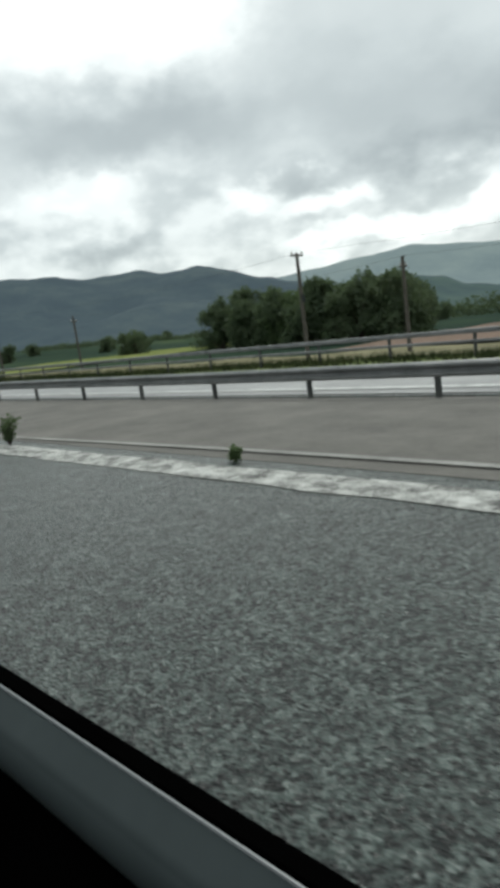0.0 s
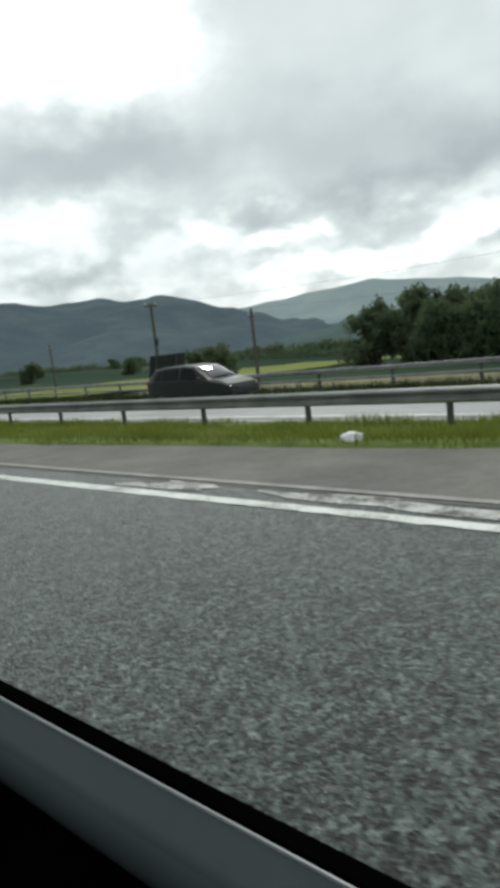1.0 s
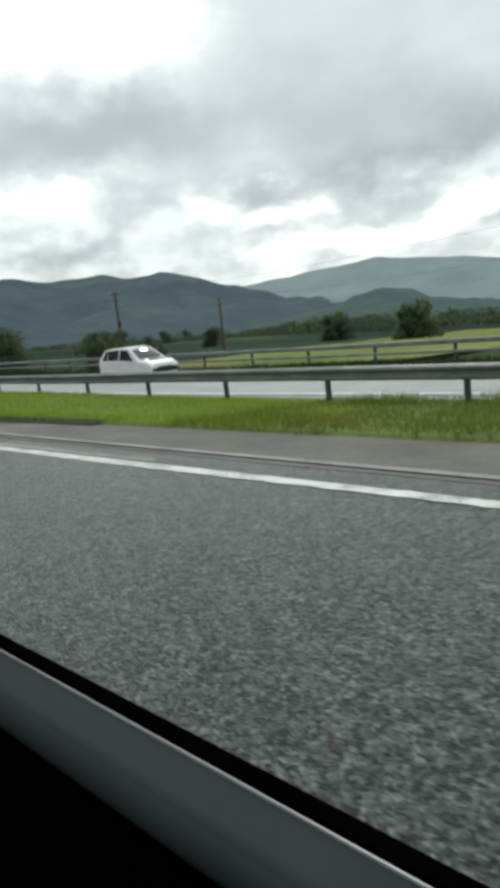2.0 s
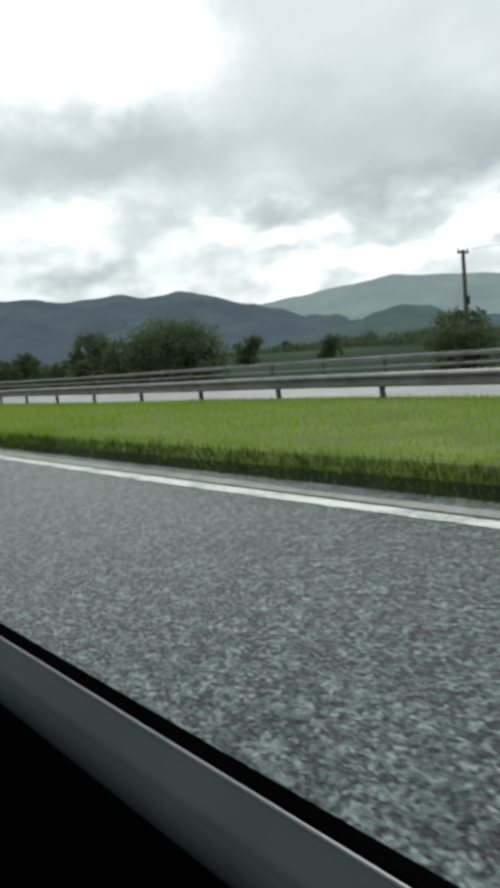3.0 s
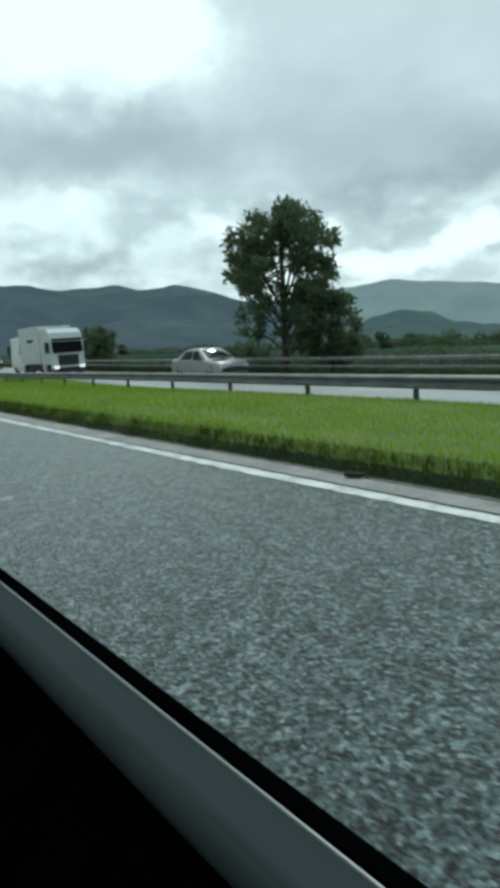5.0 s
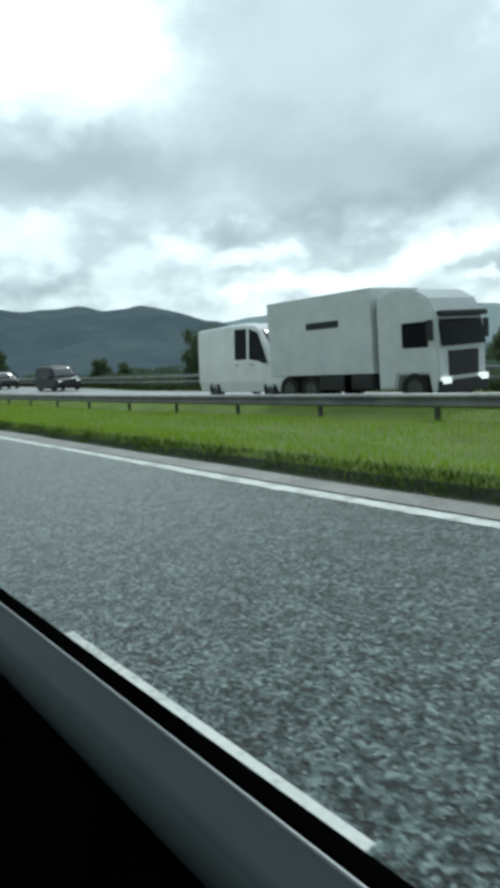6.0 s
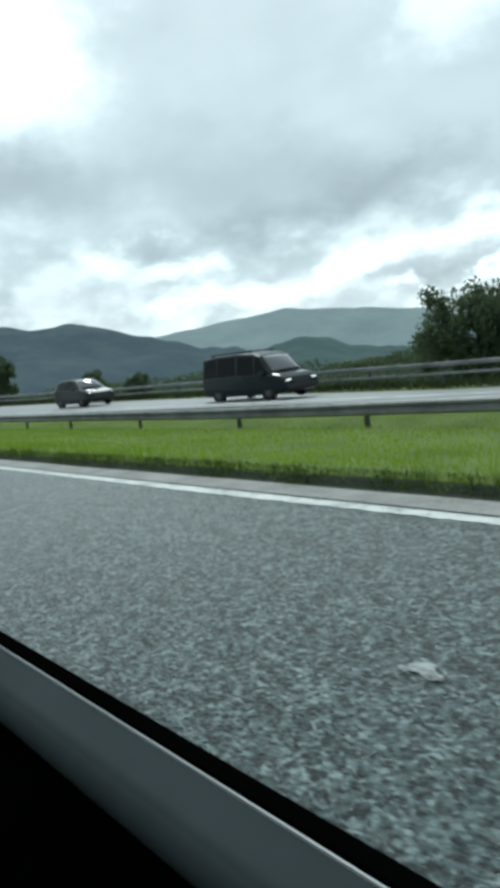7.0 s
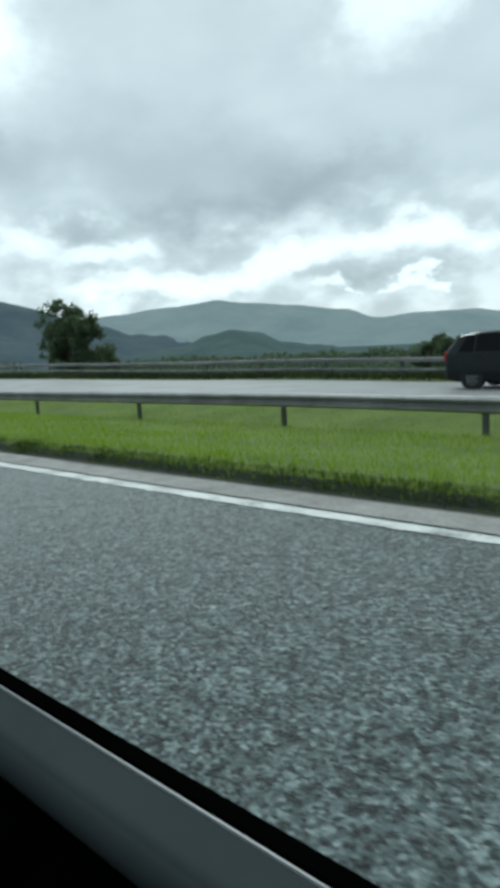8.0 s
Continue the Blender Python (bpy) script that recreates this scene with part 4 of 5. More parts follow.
def worn_patch(s, d, rs, rd, seed, mat, label):
    """A thin irregular patch lying on the road."""
    rnd = random.Random(seed)
    n = 16
    verts, faces = [], []
    for cs, cd, k in ((0.0, 0.0, 0.8), (rnd.uniform(0.6, 1.0), rnd.uniform(-0.6, 0.6), 0.4), (-rnd.uniform(0.5, 0.9), rnd.uniform(-0.7, 0.7), 0.3), (rnd.uniform(-0.4, 0.4), rnd.uniform(0.7, 1.1), 0.22)):
        p1, p2, p3 = (rnd.uniform(0, 6.28) for _ in range(3))
        b = len(verts)
        verts.append(at(s + rs * cs, d + rd * cd, 0.009))
        for j in range(n):
            a = 2 * math.pi * j / n
            q = k * (1 + 0.28 * math.sin(2 * a + p1) + 0.2 * math.sin(3 * a + p2) + 0.14 * math.sin(6 * a + p3))
            verts.append(at(s + rs * (cs + q * math.cos(a)), d + rd * (cd + q * math.sin(a)), 0.006))
        faces += [(b, b + 1 + j, b + 1 + (j + 1) % n) for j in range(n)]
    return tagged(mesh_object("worn_patch", verts, faces, mat), label, "road marking", group="worn patches on the road")


for i, (s, d, rs, rd) in enumerate([(47.7, 1.98, 0.11, 0.09), (46.9, 2.0, 0.1, 0.08), (41.55, 1.9, 0.06, 0.06), (141.9, 2.0, 0.1, 0.09), (172.0, 2.15, 0.08, 0.07), (177.25, 2.2, 0.1, 0.07), (182.8, 2.15, 0.1, 0.07), (190.6, 2.3, 0.1, 0.07), (198.8, 2.05, 0.1, 0.07), (203.72, 2.0, 0.11, 0.08), (216.0, 1.75, 0.1, 0.07)]):
    worn_patch(s, d, rs, rd, i, WORN, "worn whitish patch on the dark asphalt")
tagged(mesh_object("transverse_joint", [at(143.1 - 0.42 * k + w + 0.02 * math.sin(k * 3.1), 1.4 + k, 0.007) for k in (0.0, 0.5, 1.0, 1.5, 2.0, 2.5, 2.9) for w in (0.0, 0.028)], [(2 * k, 2 * k + 1, 2 * k + 3, 2 * k + 2) for k in range(6)], PALE_STRIP), "thin pale joint across the lane", "road", kind="structure")
for i, (s, rs) in enumerate([(29.6, 1.4), (32.5, 0.8), (18.0, 1.6), (48.6, 0.5)]):
    worn_patch(s, 4.72, rs, 0.18, 40 + i, GRIT, "spilled white paint beside the edge line")
for s in (163.2, 171.2, 179.3, 186.0):
    tagged(sweep("lane_dash", lambda q: [(1.19, 0.006), (1.25, 0.009), (1.33, 0.006)], s, s + 2.2, 0.25, PAINT), "white broken lane marking on the asphalt", "road marking", group="lane markings")

# ---------------------------------------------------------------- grass
VERGE_GRASS = material("rough_verge_grass", [(0.25, (0.022, 0.034, 0.012)), (0.5, (0.048, 0.064, 0.024)), (0.7, (0.085, 0.097, 0.04)), (0.85, (0.17, 0.15, 0.075))], 0.8, 0, 0.5, 6, fine=0.5, spec=0.15)


def blades(name, label, count, seed, place, low, high, wide, mat):
    """Blades of grass as single slim triangles; place(u, v) gives s, side, height of the soil and a size."""
    rng = np.random.RandomState(seed)
    uv, jit = rng.rand(count, 2), rng.normal(size=(count, 4))
    hh = rng.uniform(low, high, count)
    verts = np.empty((count, 3, 3))
    for i in range(count):
        s, d, z, k = place(uv[i, 0], uv[i, 1])
        x, y, h0 = road_line(s)
        px, py = x - math.sin(h0) * d, y + math.cos(h0) * d
        h, w = hh[i] * k, wide * (0.6 + 0.4 * abs(jit[i, 3]))
        a = jit[i, 2] * 2
        cx, cy = math.cos(a) * w, math.sin(a) * w
        verts[i, 0] = (px - cx, py - cy, z - 0.03)
        verts[i, 1] = (px + cx, py + cy, z - 0.03)
        verts[i, 2] = (px + jit[i, 0] * h * 0.35, py + jit[i, 1] * h * 0.35, z + h)
    me = bpy.data.meshes.new(name)
    me.from_pydata(verts.reshape(-1, 3).tolist(), [], np.arange(count * 3).reshape(-1, 3).tolist())
    me.materials.append(mat)
    return tagged(new(name, me), label, "grass", kind="stuff")


def median_z(s, d):
    o = median_outline(s)
    for (a, za), (b, zb) in zip(o, o[1:]):
        if a <= d <= b:
            return za + (zb - za) * (d - a) / (b - a)
    return o[0][1]


def median_spot(u, v):
    s = 60 + 240 * u
    e = grass_edge(s)
    d = e + (opp_edge(s) - 0.1 - e) * v ** 1.15 + 0.1 * noise.noise(Vector((s * 1.1, 0, 0)))
    k = 0.75 + 0.5 * noise.noise(Vector((s * 0.4, d * 0.6, 0))) + (0.3 if 0.05 < v < 0.14 else 0)
    if v < 0.05 and s > 70:
        k *= 0.85 + 0.5 * noise.noise(Vector((s * 2.3, 9, 0)))
    if s < 62:
        k *= 0.8
    if d > 10.2:
        k *= 0.8
    return s, d, median_z(s, max(d, e + 0.02)), k


def rough_spot(u, v):
    s = 23.2 + 39 * u
    e = grass_edge(s)
    far = min(11.0, e + 0.4 + 0.5 * max(0, s - 24))
    d = e + 0.05 + (far - e) * v + 0.15 * noise.noise(Vector((s * 1.1, 0, 0)))
    k = 0.7 + 0.9 * noise.noise(Vector((s * 0.7, d * 0.9, 4))) + (0.3 if v < 0.15 else 0)
    return s, d, median_z(s, max(d, e + 0.02)), max(0.25, k) * (0.6 if s < 26 else 1)


def verge_spot(u, v):
    s = -40 + 360 * u
    d = 19.95 + 1.9 * v
    return s, d, opp_far(s) + (0.02 if d < 21 else -0.05), 0.8 + 0.5 * noise.noise(Vector((s * 0.3, d, 0)))


blades("grass", "bright green unmown grass on the central reserve", 520000, 3, median_spot, 0.05, 0.145, 0.0075, GRASS)
GRASS_ROUGH = material("mixed_rough_grass", [(0.25, (0.05, 0.075, 0.015)), (0.45, (0.12, 0.16, 0.028)), (0.62, (0.2, 0.23, 0.05)), (0.8, (0.3, 0.27, 0.11))], 0.85, 0, 0.5, 6, fine=0.4, spec=0.06)
let_light_through(GRASS_ROUGH, (0.22, 0.26, 0.05), 0.35)
blades("grass", "yellowing rough grass and weeds on the narrow reserve", 60000, 8, rough_spot, 0.06, 0.22, 0.01, GRASS_ROUGH)
# Reserve grass again, in a darker green that carries the bank's shade.
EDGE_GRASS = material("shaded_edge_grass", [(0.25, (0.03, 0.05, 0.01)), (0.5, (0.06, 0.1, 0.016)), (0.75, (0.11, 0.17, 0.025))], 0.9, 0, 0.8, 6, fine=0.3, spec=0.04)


def edge_spot(u, v):
    """Long tufts that hang over the soil edge, in uneven clumps."""
    s = 66 + 190 * u
    e = grass_edge(s)
    clump = noise.noise(Vector((s * 1.3, 3, 0))) + 0.6 * noise.noise(Vector((s * 4.1, 8, 0)))
    d = e - 0.05 - 0.07 * clump + 0.36 * v
    return s, d, median_z(s, max(d, e + 0.02)) - 0.01, max(0.3, 0.8 + 0.7 * clump) * lerp(s, [(66, 0.4), (82, 1.0), (140, 1.0), (190, 0.75)])


blades("grass", "long grass hanging over the soil edge, green darkened for shade", 90000, 6, edge_spot, 0.07, 0.2, 0.008, EDGE_GRASS)
blades("grass", "rough olive grass under the far barrier", 80000, 4, verge_spot, 0.2, 0.5, 0.02, VERGE_GRASS)


# ---------------------------------------------------------------- small things by the edge line
def leafy_plant(s, d, h, n, seed, label):
    rnd = random.Random(seed)
    root = tagged(new("weed"), label, "weed")
    root.matrix_basis = along(s, d, 0.0)
    verts, faces = [], []
    lv, lf = [], []
    for k in range(n):
        a, sp = rnd.uniform(0, 6.28), rnd.uniform(0.05, 0.45) * h
        tip = Vector((math.cos(a) * sp * 1.3, math.sin(a) * sp, h * rnd.uniform(0.5, 1.0)))
        tube(verts, faces, [(Vector((0, 0, -0.02)), 0.006), (tip * 0.5 + Vector((0, 0, h * 0.1)), 0.004), (tip, 0.002)], 4)
        for j in range(16):
            p = tip * rnd.uniform(0.25, 1.0)
            u = Vector((rnd.gauss(0, 1), rnd.gauss(0, 1), rnd.gauss(0.2, 0.6))).normalized() * rnd.uniform(0.03, 0.07)
            w = u.orthogonal().normalized() * u.length * 0.4
            b = len(lv)
            lv += [p, p + u * 0.5 + w, p + u, p + u * 0.5 - w]
            lf.append((b, b + 1, b + 2, b + 3))
    mesh_object("stem", verts, faces, BARK, root)
    mesh_object("leaves", lv, lf, LEAF_PALE, root)
    return root


leafy_plant(10.0, 4.62, 0.52, 26, 1, "tall leafy green weed growing from the joint")
leafy_plant(5.1, 4.85, 0.16, 16, 2, "low dark weed clump on the road's edge")
bag = tagged(new("plastic_bag"), "crumpled white plastic bag lying in the grass", "litter")
bm = bmesh.new()
bmesh.ops.create_icosphere(bm, subdivisions=3, radius=0.16)
for v in bm.verts:
    v.co *= 1 + 0.35 * noise.noise(v.co * 9)
    v.co.z = max(v.co.z * 0.65, -0.06)
WHITE_PLASTIC = material("white_plastic", [(0.3, (0.6, 0.6, 0.6)), (0.7, (0.8, 0.8, 0.8))], 0.5, 0, 5, 4)
part("film", bm, WHITE_PLASTIC, bag, smooth=True)
bag.matrix_basis = along(32.0, 7.75, -0.02)
scrap = tagged(new("tyre_scrap"), "torn black tyre scrap on the pale strip", "debris")
bm = bmesh.new()
block(bm, (0, 0, 0.03), (0.22, 0.1, 0.04), 0.012)
bmesh.ops.subdivide_edges(bm, edges=bm.edges[:], cuts=2)
for v in bm.verts:
    v.co.z += 0.35 * v.co.x * v.co.x
    v.co += Vector((noise.noise(v.co * 14), noise.noise(v.co * 14 + Vector((3, 0, 0))), 0)) * 0.03
# The soil strip's dark colour serves as black rubber here.
part("rubber", bm, SOIL_SHADE_RUBBER, scrap)
scrap.matrix_basis = along(139.6, 4.85, 0.01, 20)

# ---------------------------------------------------------------- vehicles on the opposite carriageway
def paint(name, col, metal=0.0, rough=0.35):
    lo, hi = tuple(c * 0.9 for c in col), tuple(min(1, c * 1.08) for c in col)
    return material(name, [(0.3, lo), (0.7, hi)], rough, metal, 1.5, 5, coat=0.12, fine=0.1, spec=0.18)


CAR_GLASS = material("tinted_car_glass", [(0.3, (0.003, 0.004, 0.005)), (0.7, (0.006, 0.008, 0.009))], 0.3, 0, 2, 3, spec=0.08)
SCREEN_GLASS = material("windscreen_glass", [(0.3, (0.02, 0.024, 0.026)), (0.7, (0.03, 0.035, 0.037))], 0.06, 0, 2, 3, spec=1.0, coat=1.0)
# Pale metal laid on every bonnet, whatever its paint, to imitate sky glint.
SHEEN = material("bonnet_sky_sheen", [(0.3, (0.3, 0.32, 0.33)), (0.7, (0.42, 0.44, 0.45))], 0.16, 0.9, 3, 4)
TYRE = material("tyre_rubber", [(0.3, (0.008, 0.008, 0.008)), (0.7, (0.016, 0.016, 0.016))], 0.85, 0, 8, 4, 0.3, 60, 0.004)
RIM = material("alloy_rim", [(0.3, (0.06, 0.065, 0.065)), (0.7, (0.12, 0.125, 0.125))], 0.45, 0.5, 5, 4)
DARK_PLASTIC = material("dark_bumper_plastic", [(0.3, (0.012, 0.013, 0.013)), (0.7, (0.024, 0.025, 0.025))], 0.7, 0, 5, 4, fine=0.2)
LAMP = material("headlamp", [(0.3, (0.7, 0.7, 0.7)), (0.7, (0.85, 0.85, 0.85))], 0.1, 0, 3, 2)
_b = LAMP.node_tree.nodes["Principled BSDF"]
_b.inputs["Emission Color"].default_value = (1, 0.98, 0.92, 1)
_b.inputs["Emission Strength"].default_value = 0.7
RED_LAMP = material("tail_lamp", [(0.3, (0.25, 0.01, 0.01)), (0.7, (0.4, 0.02, 0.02))], 0.15, 0, 3, 2)

# along the length from rear to front: place, sill, shoulder, top (parts of the height), width at shoulder and at top
HATCH = [(-0.5, 0.24, 0.52, 0.56, 0.84, 0.74), (-0.485, 0.17, 0.62, 0.72, 0.94, 0.76), (-0.41, 0.14, 0.63, 0.94, 0.98, 0.70), (-0.28, 0.14, 0.63, 0.99, 1.0, 0.70), (-0.05, 0.14, 0.62, 1.0, 1.0, 0.70), (0.08, 0.14, 0.61, 0.955, 1.0, 0.69), (0.27, 0.14, 0.59, 0.635, 1.0, 0.84), (0.4, 0.15, 0.52, 0.57, 0.98, 0.84), (0.475, 0.18, 0.44, 0.49, 0.92, 0.8), (0.5, 0.24, 0.36, 0.4, 0.86, 0.76)]
SALOON = [(-0.5, 0.26, 0.52, 0.58, 0.84, 0.76), (-0.48, 0.18, 0.6, 0.66, 0.94, 0.8), (-0.36, 0.14, 0.63, 0.69, 0.98, 0.8), (-0.22, 0.14, 0.63, 0.95, 1.0, 0.68), (-0.08, 0.14, 0.62, 1.0, 1.0, 0.68), (0.06, 0.14, 0.61, 0.97, 1.0, 0.68), (0.24, 0.14, 0.59, 0.64, 1.0, 0.84), (0.4, 0.15, 0.52, 0.57, 0.98, 0.84), (0.475, 0.18, 0.44, 0.49, 0.92, 0.8), (0.5, 0.24, 0.36, 0.4, 0.86, 0.76)]
PEOPLE_CARRIER = [(-0.5, 0.2, 0.5, 0.86, 0.92, 0.74), (-0.485, 0.14, 0.52, 0.96, 0.97, 0.78), (-0.3, 0.12, 0.52, 1.0, 1.0, 0.78), (-0.05, 0.12, 0.52, 1.0, 1.0, 0.78), (0.15, 0.12, 0.51, 0.96, 1.0, 0.77), (0.22, 0.12, 0.5, 0.9, 1.0, 0.77), (0.35, 0.12, 0.49, 0.54, 1.0, 0.84), (0.44, 0.13, 0.44, 0.49, 0.97, 0.84), (0.485, 0.16, 0.38, 0.43, 0.93, 0.8), (0.5, 0.2, 0.3, 0.34, 0.88, 0.76)]
PANEL_VAN = [(-0.5, 0.14, 0.5, 0.93, 0.95, 0.8), (-0.49, 0.11, 0.5, 0.985, 1.0, 0.86), (-0.2, 0.1, 0.5, 1.0, 1.0, 0.86), (0.05, 0.1, 0.5, 1.0, 1.0, 0.86), (0.17, 0.1, 0.5, 0.98, 1.0, 0.85), (0.23, 0.1, 0.49, 0.91, 1.0, 0.84), (0.37, 0.1, 0.45, 0.5, 1.0, 0.86), (0.45, 0.1, 0.4, 0.44, 0.97, 0.86), (0.49, 0.12, 0.3, 0.35, 0.94, 0.82), (0.5, 0.16, 0.24, 0.28, 0.9, 0.8)]


def wheel(parent, x, y, r, w):
    side = -1 if y < 0 else 1
    bm = bmesh.new()
    prof = [(0.62 * r, -w / 2), (0.95 * r, -w / 2), (r, -w / 2 + 0.03), (r, w / 2 - 0.03), (0.95 * r, w / 2), (0.62 * r, w / 2)]
    seg = 20
    ringv = [[bm.verts.new((q * math.cos(2 * math.pi * k / seg), yy, q * math.sin(2 * math.pi * k / seg))) for q, yy in prof] for k in range(seg)]
    for k in range(seg):
        for j in range(6):
            a, b = ringv[k], ringv[(k + 1) % seg]
            bm.faces.new((a[j], b[j], b[(j + 1) % 6], a[(j + 1) % 6]))
    wh = part("wheel", bm, TYRE, parent, "black rubber tyre")
    wh.matrix_basis = Matrix.Translation((x, y, r))
    bm = bmesh.new()
    yy = side * (w / 2 - 0.03)
    ring(bm, Vector((0, yy - side * 0.05, 0)), Vector((0, yy, 0)), 0.63 * r, 0.6 * r, 18)
    for k in range(5):
        rot = Matrix.Rotation(2 * math.pi * k / 5, 3, "Y")
        block(bm, rot @ Vector((0, yy + side * 0.01, 0.32 * r)), (0.07, 0.03, 0.52 * r), 0.008, rot)
    part("rim", bm, RIM, wh, "grey wheel rim")
    return wh


def vehicle(name, label, category, shape, L, W, H, body, windows, axles, r=0.31, screen=(5, 6), rear=(1, 2), extras=""):
    """A lofted body with its glass, lamps, bumpers, mirrors and wheels; its front points along +x."""
    root = tagged(new(name), label, category)
    st = [(fx * L, zb * H, zs * H, zt * H, wb * W / 2, wt * W / 2) for fx, zb, zs, zt, wb, wt in shape]

    def sect(p):
        x, zb, zs, zt, wb, wt = p
        zm = zb + 0.35 * (zs - zb)
        half = [(wb * 0.93, zb), (wb, zm), (wb * 0.985, zs), (wt + 0.035, zt - 0.03), (wt - 0.05, zt)]
        return [Vector((x, -a, b)) for a, b in half] + [Vector((x, a, b)) for a, b in half[::-1]]
    secs = [sect(p) for p in st]
    n = len(secs[0])
    verts = [v for sc in secs for v in sc]
    faces = []
    for i in range(len(secs) - 1):
        for j in range(n):
            a, b = i * n + j, i * n + (j + 1) % n
            faces.append((a, b, b + n, a + n))
    faces.append(tuple(range(n))[::-1])
    faces.append(tuple(range((len(secs) - 1) * n, len(secs) * n)))
    bo = mesh_object("body", verts, faces, body, root)
    bv = bo.modifiers.new("rounding", "BEVEL")
    bv.width, bv.segments, bv.limit_method, bv.angle_limit = 0.03, 2, "ANGLE", radians(25)

    def interp(x):
        for p, q in zip(st, st[1:]):
            if p[0] <= x <= q[0]:
                k = (x - p[0]) / (q[0] - p[0])
                return [a + (b - a) * k for a, b in zip(p, q)]
        return list(st[-1])

    def flank(x, v, sd):
        p = interp(x)
        zs, zt, wb, wt = p[2], p[3] - 0.03, p[4] * 0.985, p[5] + 0.035
        return Vector((x, sd * (wb + (wt - wb) * v + 0.008), zs + (zt - zs) * v))

    def pane(nm, pts, mat, lab="", parent=None):
        bm = bmesh.new()
        c = sum(pts, Vector()) / len(pts)
        nn = (pts[1] - pts[0]).cross(pts[2] - pts[0]).normalized()
        if nn.dot(c - Vector((0, 0, H * 0.45))) < 0:
            nn = -nn
        a = [bm.verts.new(p + nn * 0.006) for p in pts]
        b = [bm.verts.new(p - nn * 0.012) for p in pts]
        bm.faces.new(a)
        bm.faces.new(b[::-1])
        m = len(pts)
        for k in range(m):
            bm.faces.new((a[k], b[k], b[(k + 1) % m], a[(k + 1) % m]))
        bmesh.ops.recalc_face_normals(bm, faces=bm.faces[:])
        return part(nm, bm, mat, parent or root, lab)
    for sd in (-1, 1):
        for x0, x1, x2, x3 in windows:
            pane("side_window", [flank(x0 * L, 0.07, sd), flank(x1 * L, 0.07, sd), flank(x2 * L, 0.9, sd), flank(x3 * L, 0.9, sd)], CAR_GLASS, "dark tinted side window")

    def cap(i, j, v0, v1, nm, lab, glass=CAR_GLASS):
        p, q = secs[i], secs[j]
        l0, l1 = p[4].lerp(q[4], v0), p[4].lerp(q[4], v1)
        r0, r1 = p[5].lerp(q[5], v0), p[5].lerp(q[5], v1)
        pane(nm, [l0.lerp(r0, 0.03), l1.lerp(r1, 0.03), l1.lerp(r1, 0.97), l0.lerp(r0, 0.97)], glass, lab)

    def curved_screen(i, j):
        """The windscreen: a bulged sheet of glass set just proud of the body."""
        p, q = secs[i], secs[j]
        nu, nv = 10, 6
        a, b = p[4].lerp(q[4], 0.06), p[4].lerp(q[4], 0.93)
        c, d = p[5].lerp(q[5], 0.06), p[5].lerp(q[5], 0.93)
        nn = (c - a).cross(b - a).normalized()
        if nn.x < 0:
            nn = -nn
        bm = bmesh.new()
        grid = []
        for v in range(nv + 1):
            row = []
            for u in range(nu + 1):
                fu, fv = 0.03 + 0.94 * u / nu, v / nv
                point = a.lerp(c, fu).lerp(b.lerp(d, fu), fv)
                row.append(bm.verts.new(point + nn * (0.012 + 0.1 * (1 - (2 * fu - 1) ** 2) * (0.35 + 0.65 * (1 - (2 * fv - 1) ** 2)))))
            grid.append(row)
        for v in range(nv):
            for u in range(nu):
                bm.faces.new((grid[v][u], grid[v][u + 1], grid[v + 1][u + 1], grid[v + 1][u]))
        rim = grid[0] + [r[-1] for r in grid[1:]] + grid[-1][-2::-1] + [r[0] for r in grid[-2:0:-1]]
        low = [bm.verts.new(w.co - nn * 0.03) for w in rim]
        for k in range(len(rim)):
            bm.faces.new((rim[k], low[k], low[(k + 1) % len(rim)], rim[(k + 1) % len(rim)]))
        bmesh.ops.recalc_face_normals(bm, faces=bm.faces[:])
        part("windscreen", bm, SCREEN_GLASS, root, "sloping windscreen catching the light", smooth=True)
    curved_screen(*screen)
    cap(screen[1], screen[1] + 1, 0.06, 0.92, "bonnet", "bonnet sheet in pale metal standing in for sky glint", SHEEN)
    cap(rear[0], rear[1], 0.1, 0.9, "rear_window", "dark rear window")
    f, g = st[-1], st[-2]
    for sd in (-1, 1):
        bm = bmesh.new()
        block(bm, (g[0] - 0.02, sd * g[4] * 0.74, g[2] - 0.02), (0.14, g[4] * 0.3, 0.1), 0.03)
        part("headlight", bm, LAMP, root, "bright headlight")
        bm = bmesh.new()
        block(bm, (st[1][0] - 0.03, sd * st[1][4] * 0.86, st[1][2] - 0.06), (0.08, 0.16, 0.26), 0.02)
        part("tail_light", bm, RED_LAMP, root, "red tail light")
        bm = bmesh.new()
        px = interp(screen[1] and st[screen[1]][0] - 0.25)
        block(bm, (st[screen[1]][0] - 0.3, sd * (px[4] + 0.09), px[2] + 0.1), (0.11, 0.2, 0.14), 0.03)
        part("mirror", bm, DARK_PLASTIC, root, "dark door mirror")
        for hx in windows[-2:]:
            bm = bmesh.new()
            q = interp(hx[0] * L + 0.12)
            block(bm, (hx[0] * L + 0.16, sd * (q[4] + 0.005), q[2] - 0.1), (0.16, 0.03, 0.03), 0.008)
            part("door_handle", bm, body if "van" not in name else DARK_PLASTIC, root)
    bm = bmesh.new()
    block(bm, (f[0] - 0.03, 0, f[1] + 0.08), (0.14, f[4] * 1.9, 0.16), 0.03)
    part("front_bumper", bm, DARK_PLASTIC, root, "dark front bumper")
    bm = bmesh.new()
    block(bm, (f[0] + 0.0, 0, f[2] - 0.0), (0.05, f[4] * 1.1, 0.1), 0.015)
    part("grille", bm, DARK_PLASTIC, root, "dark radiator grille")
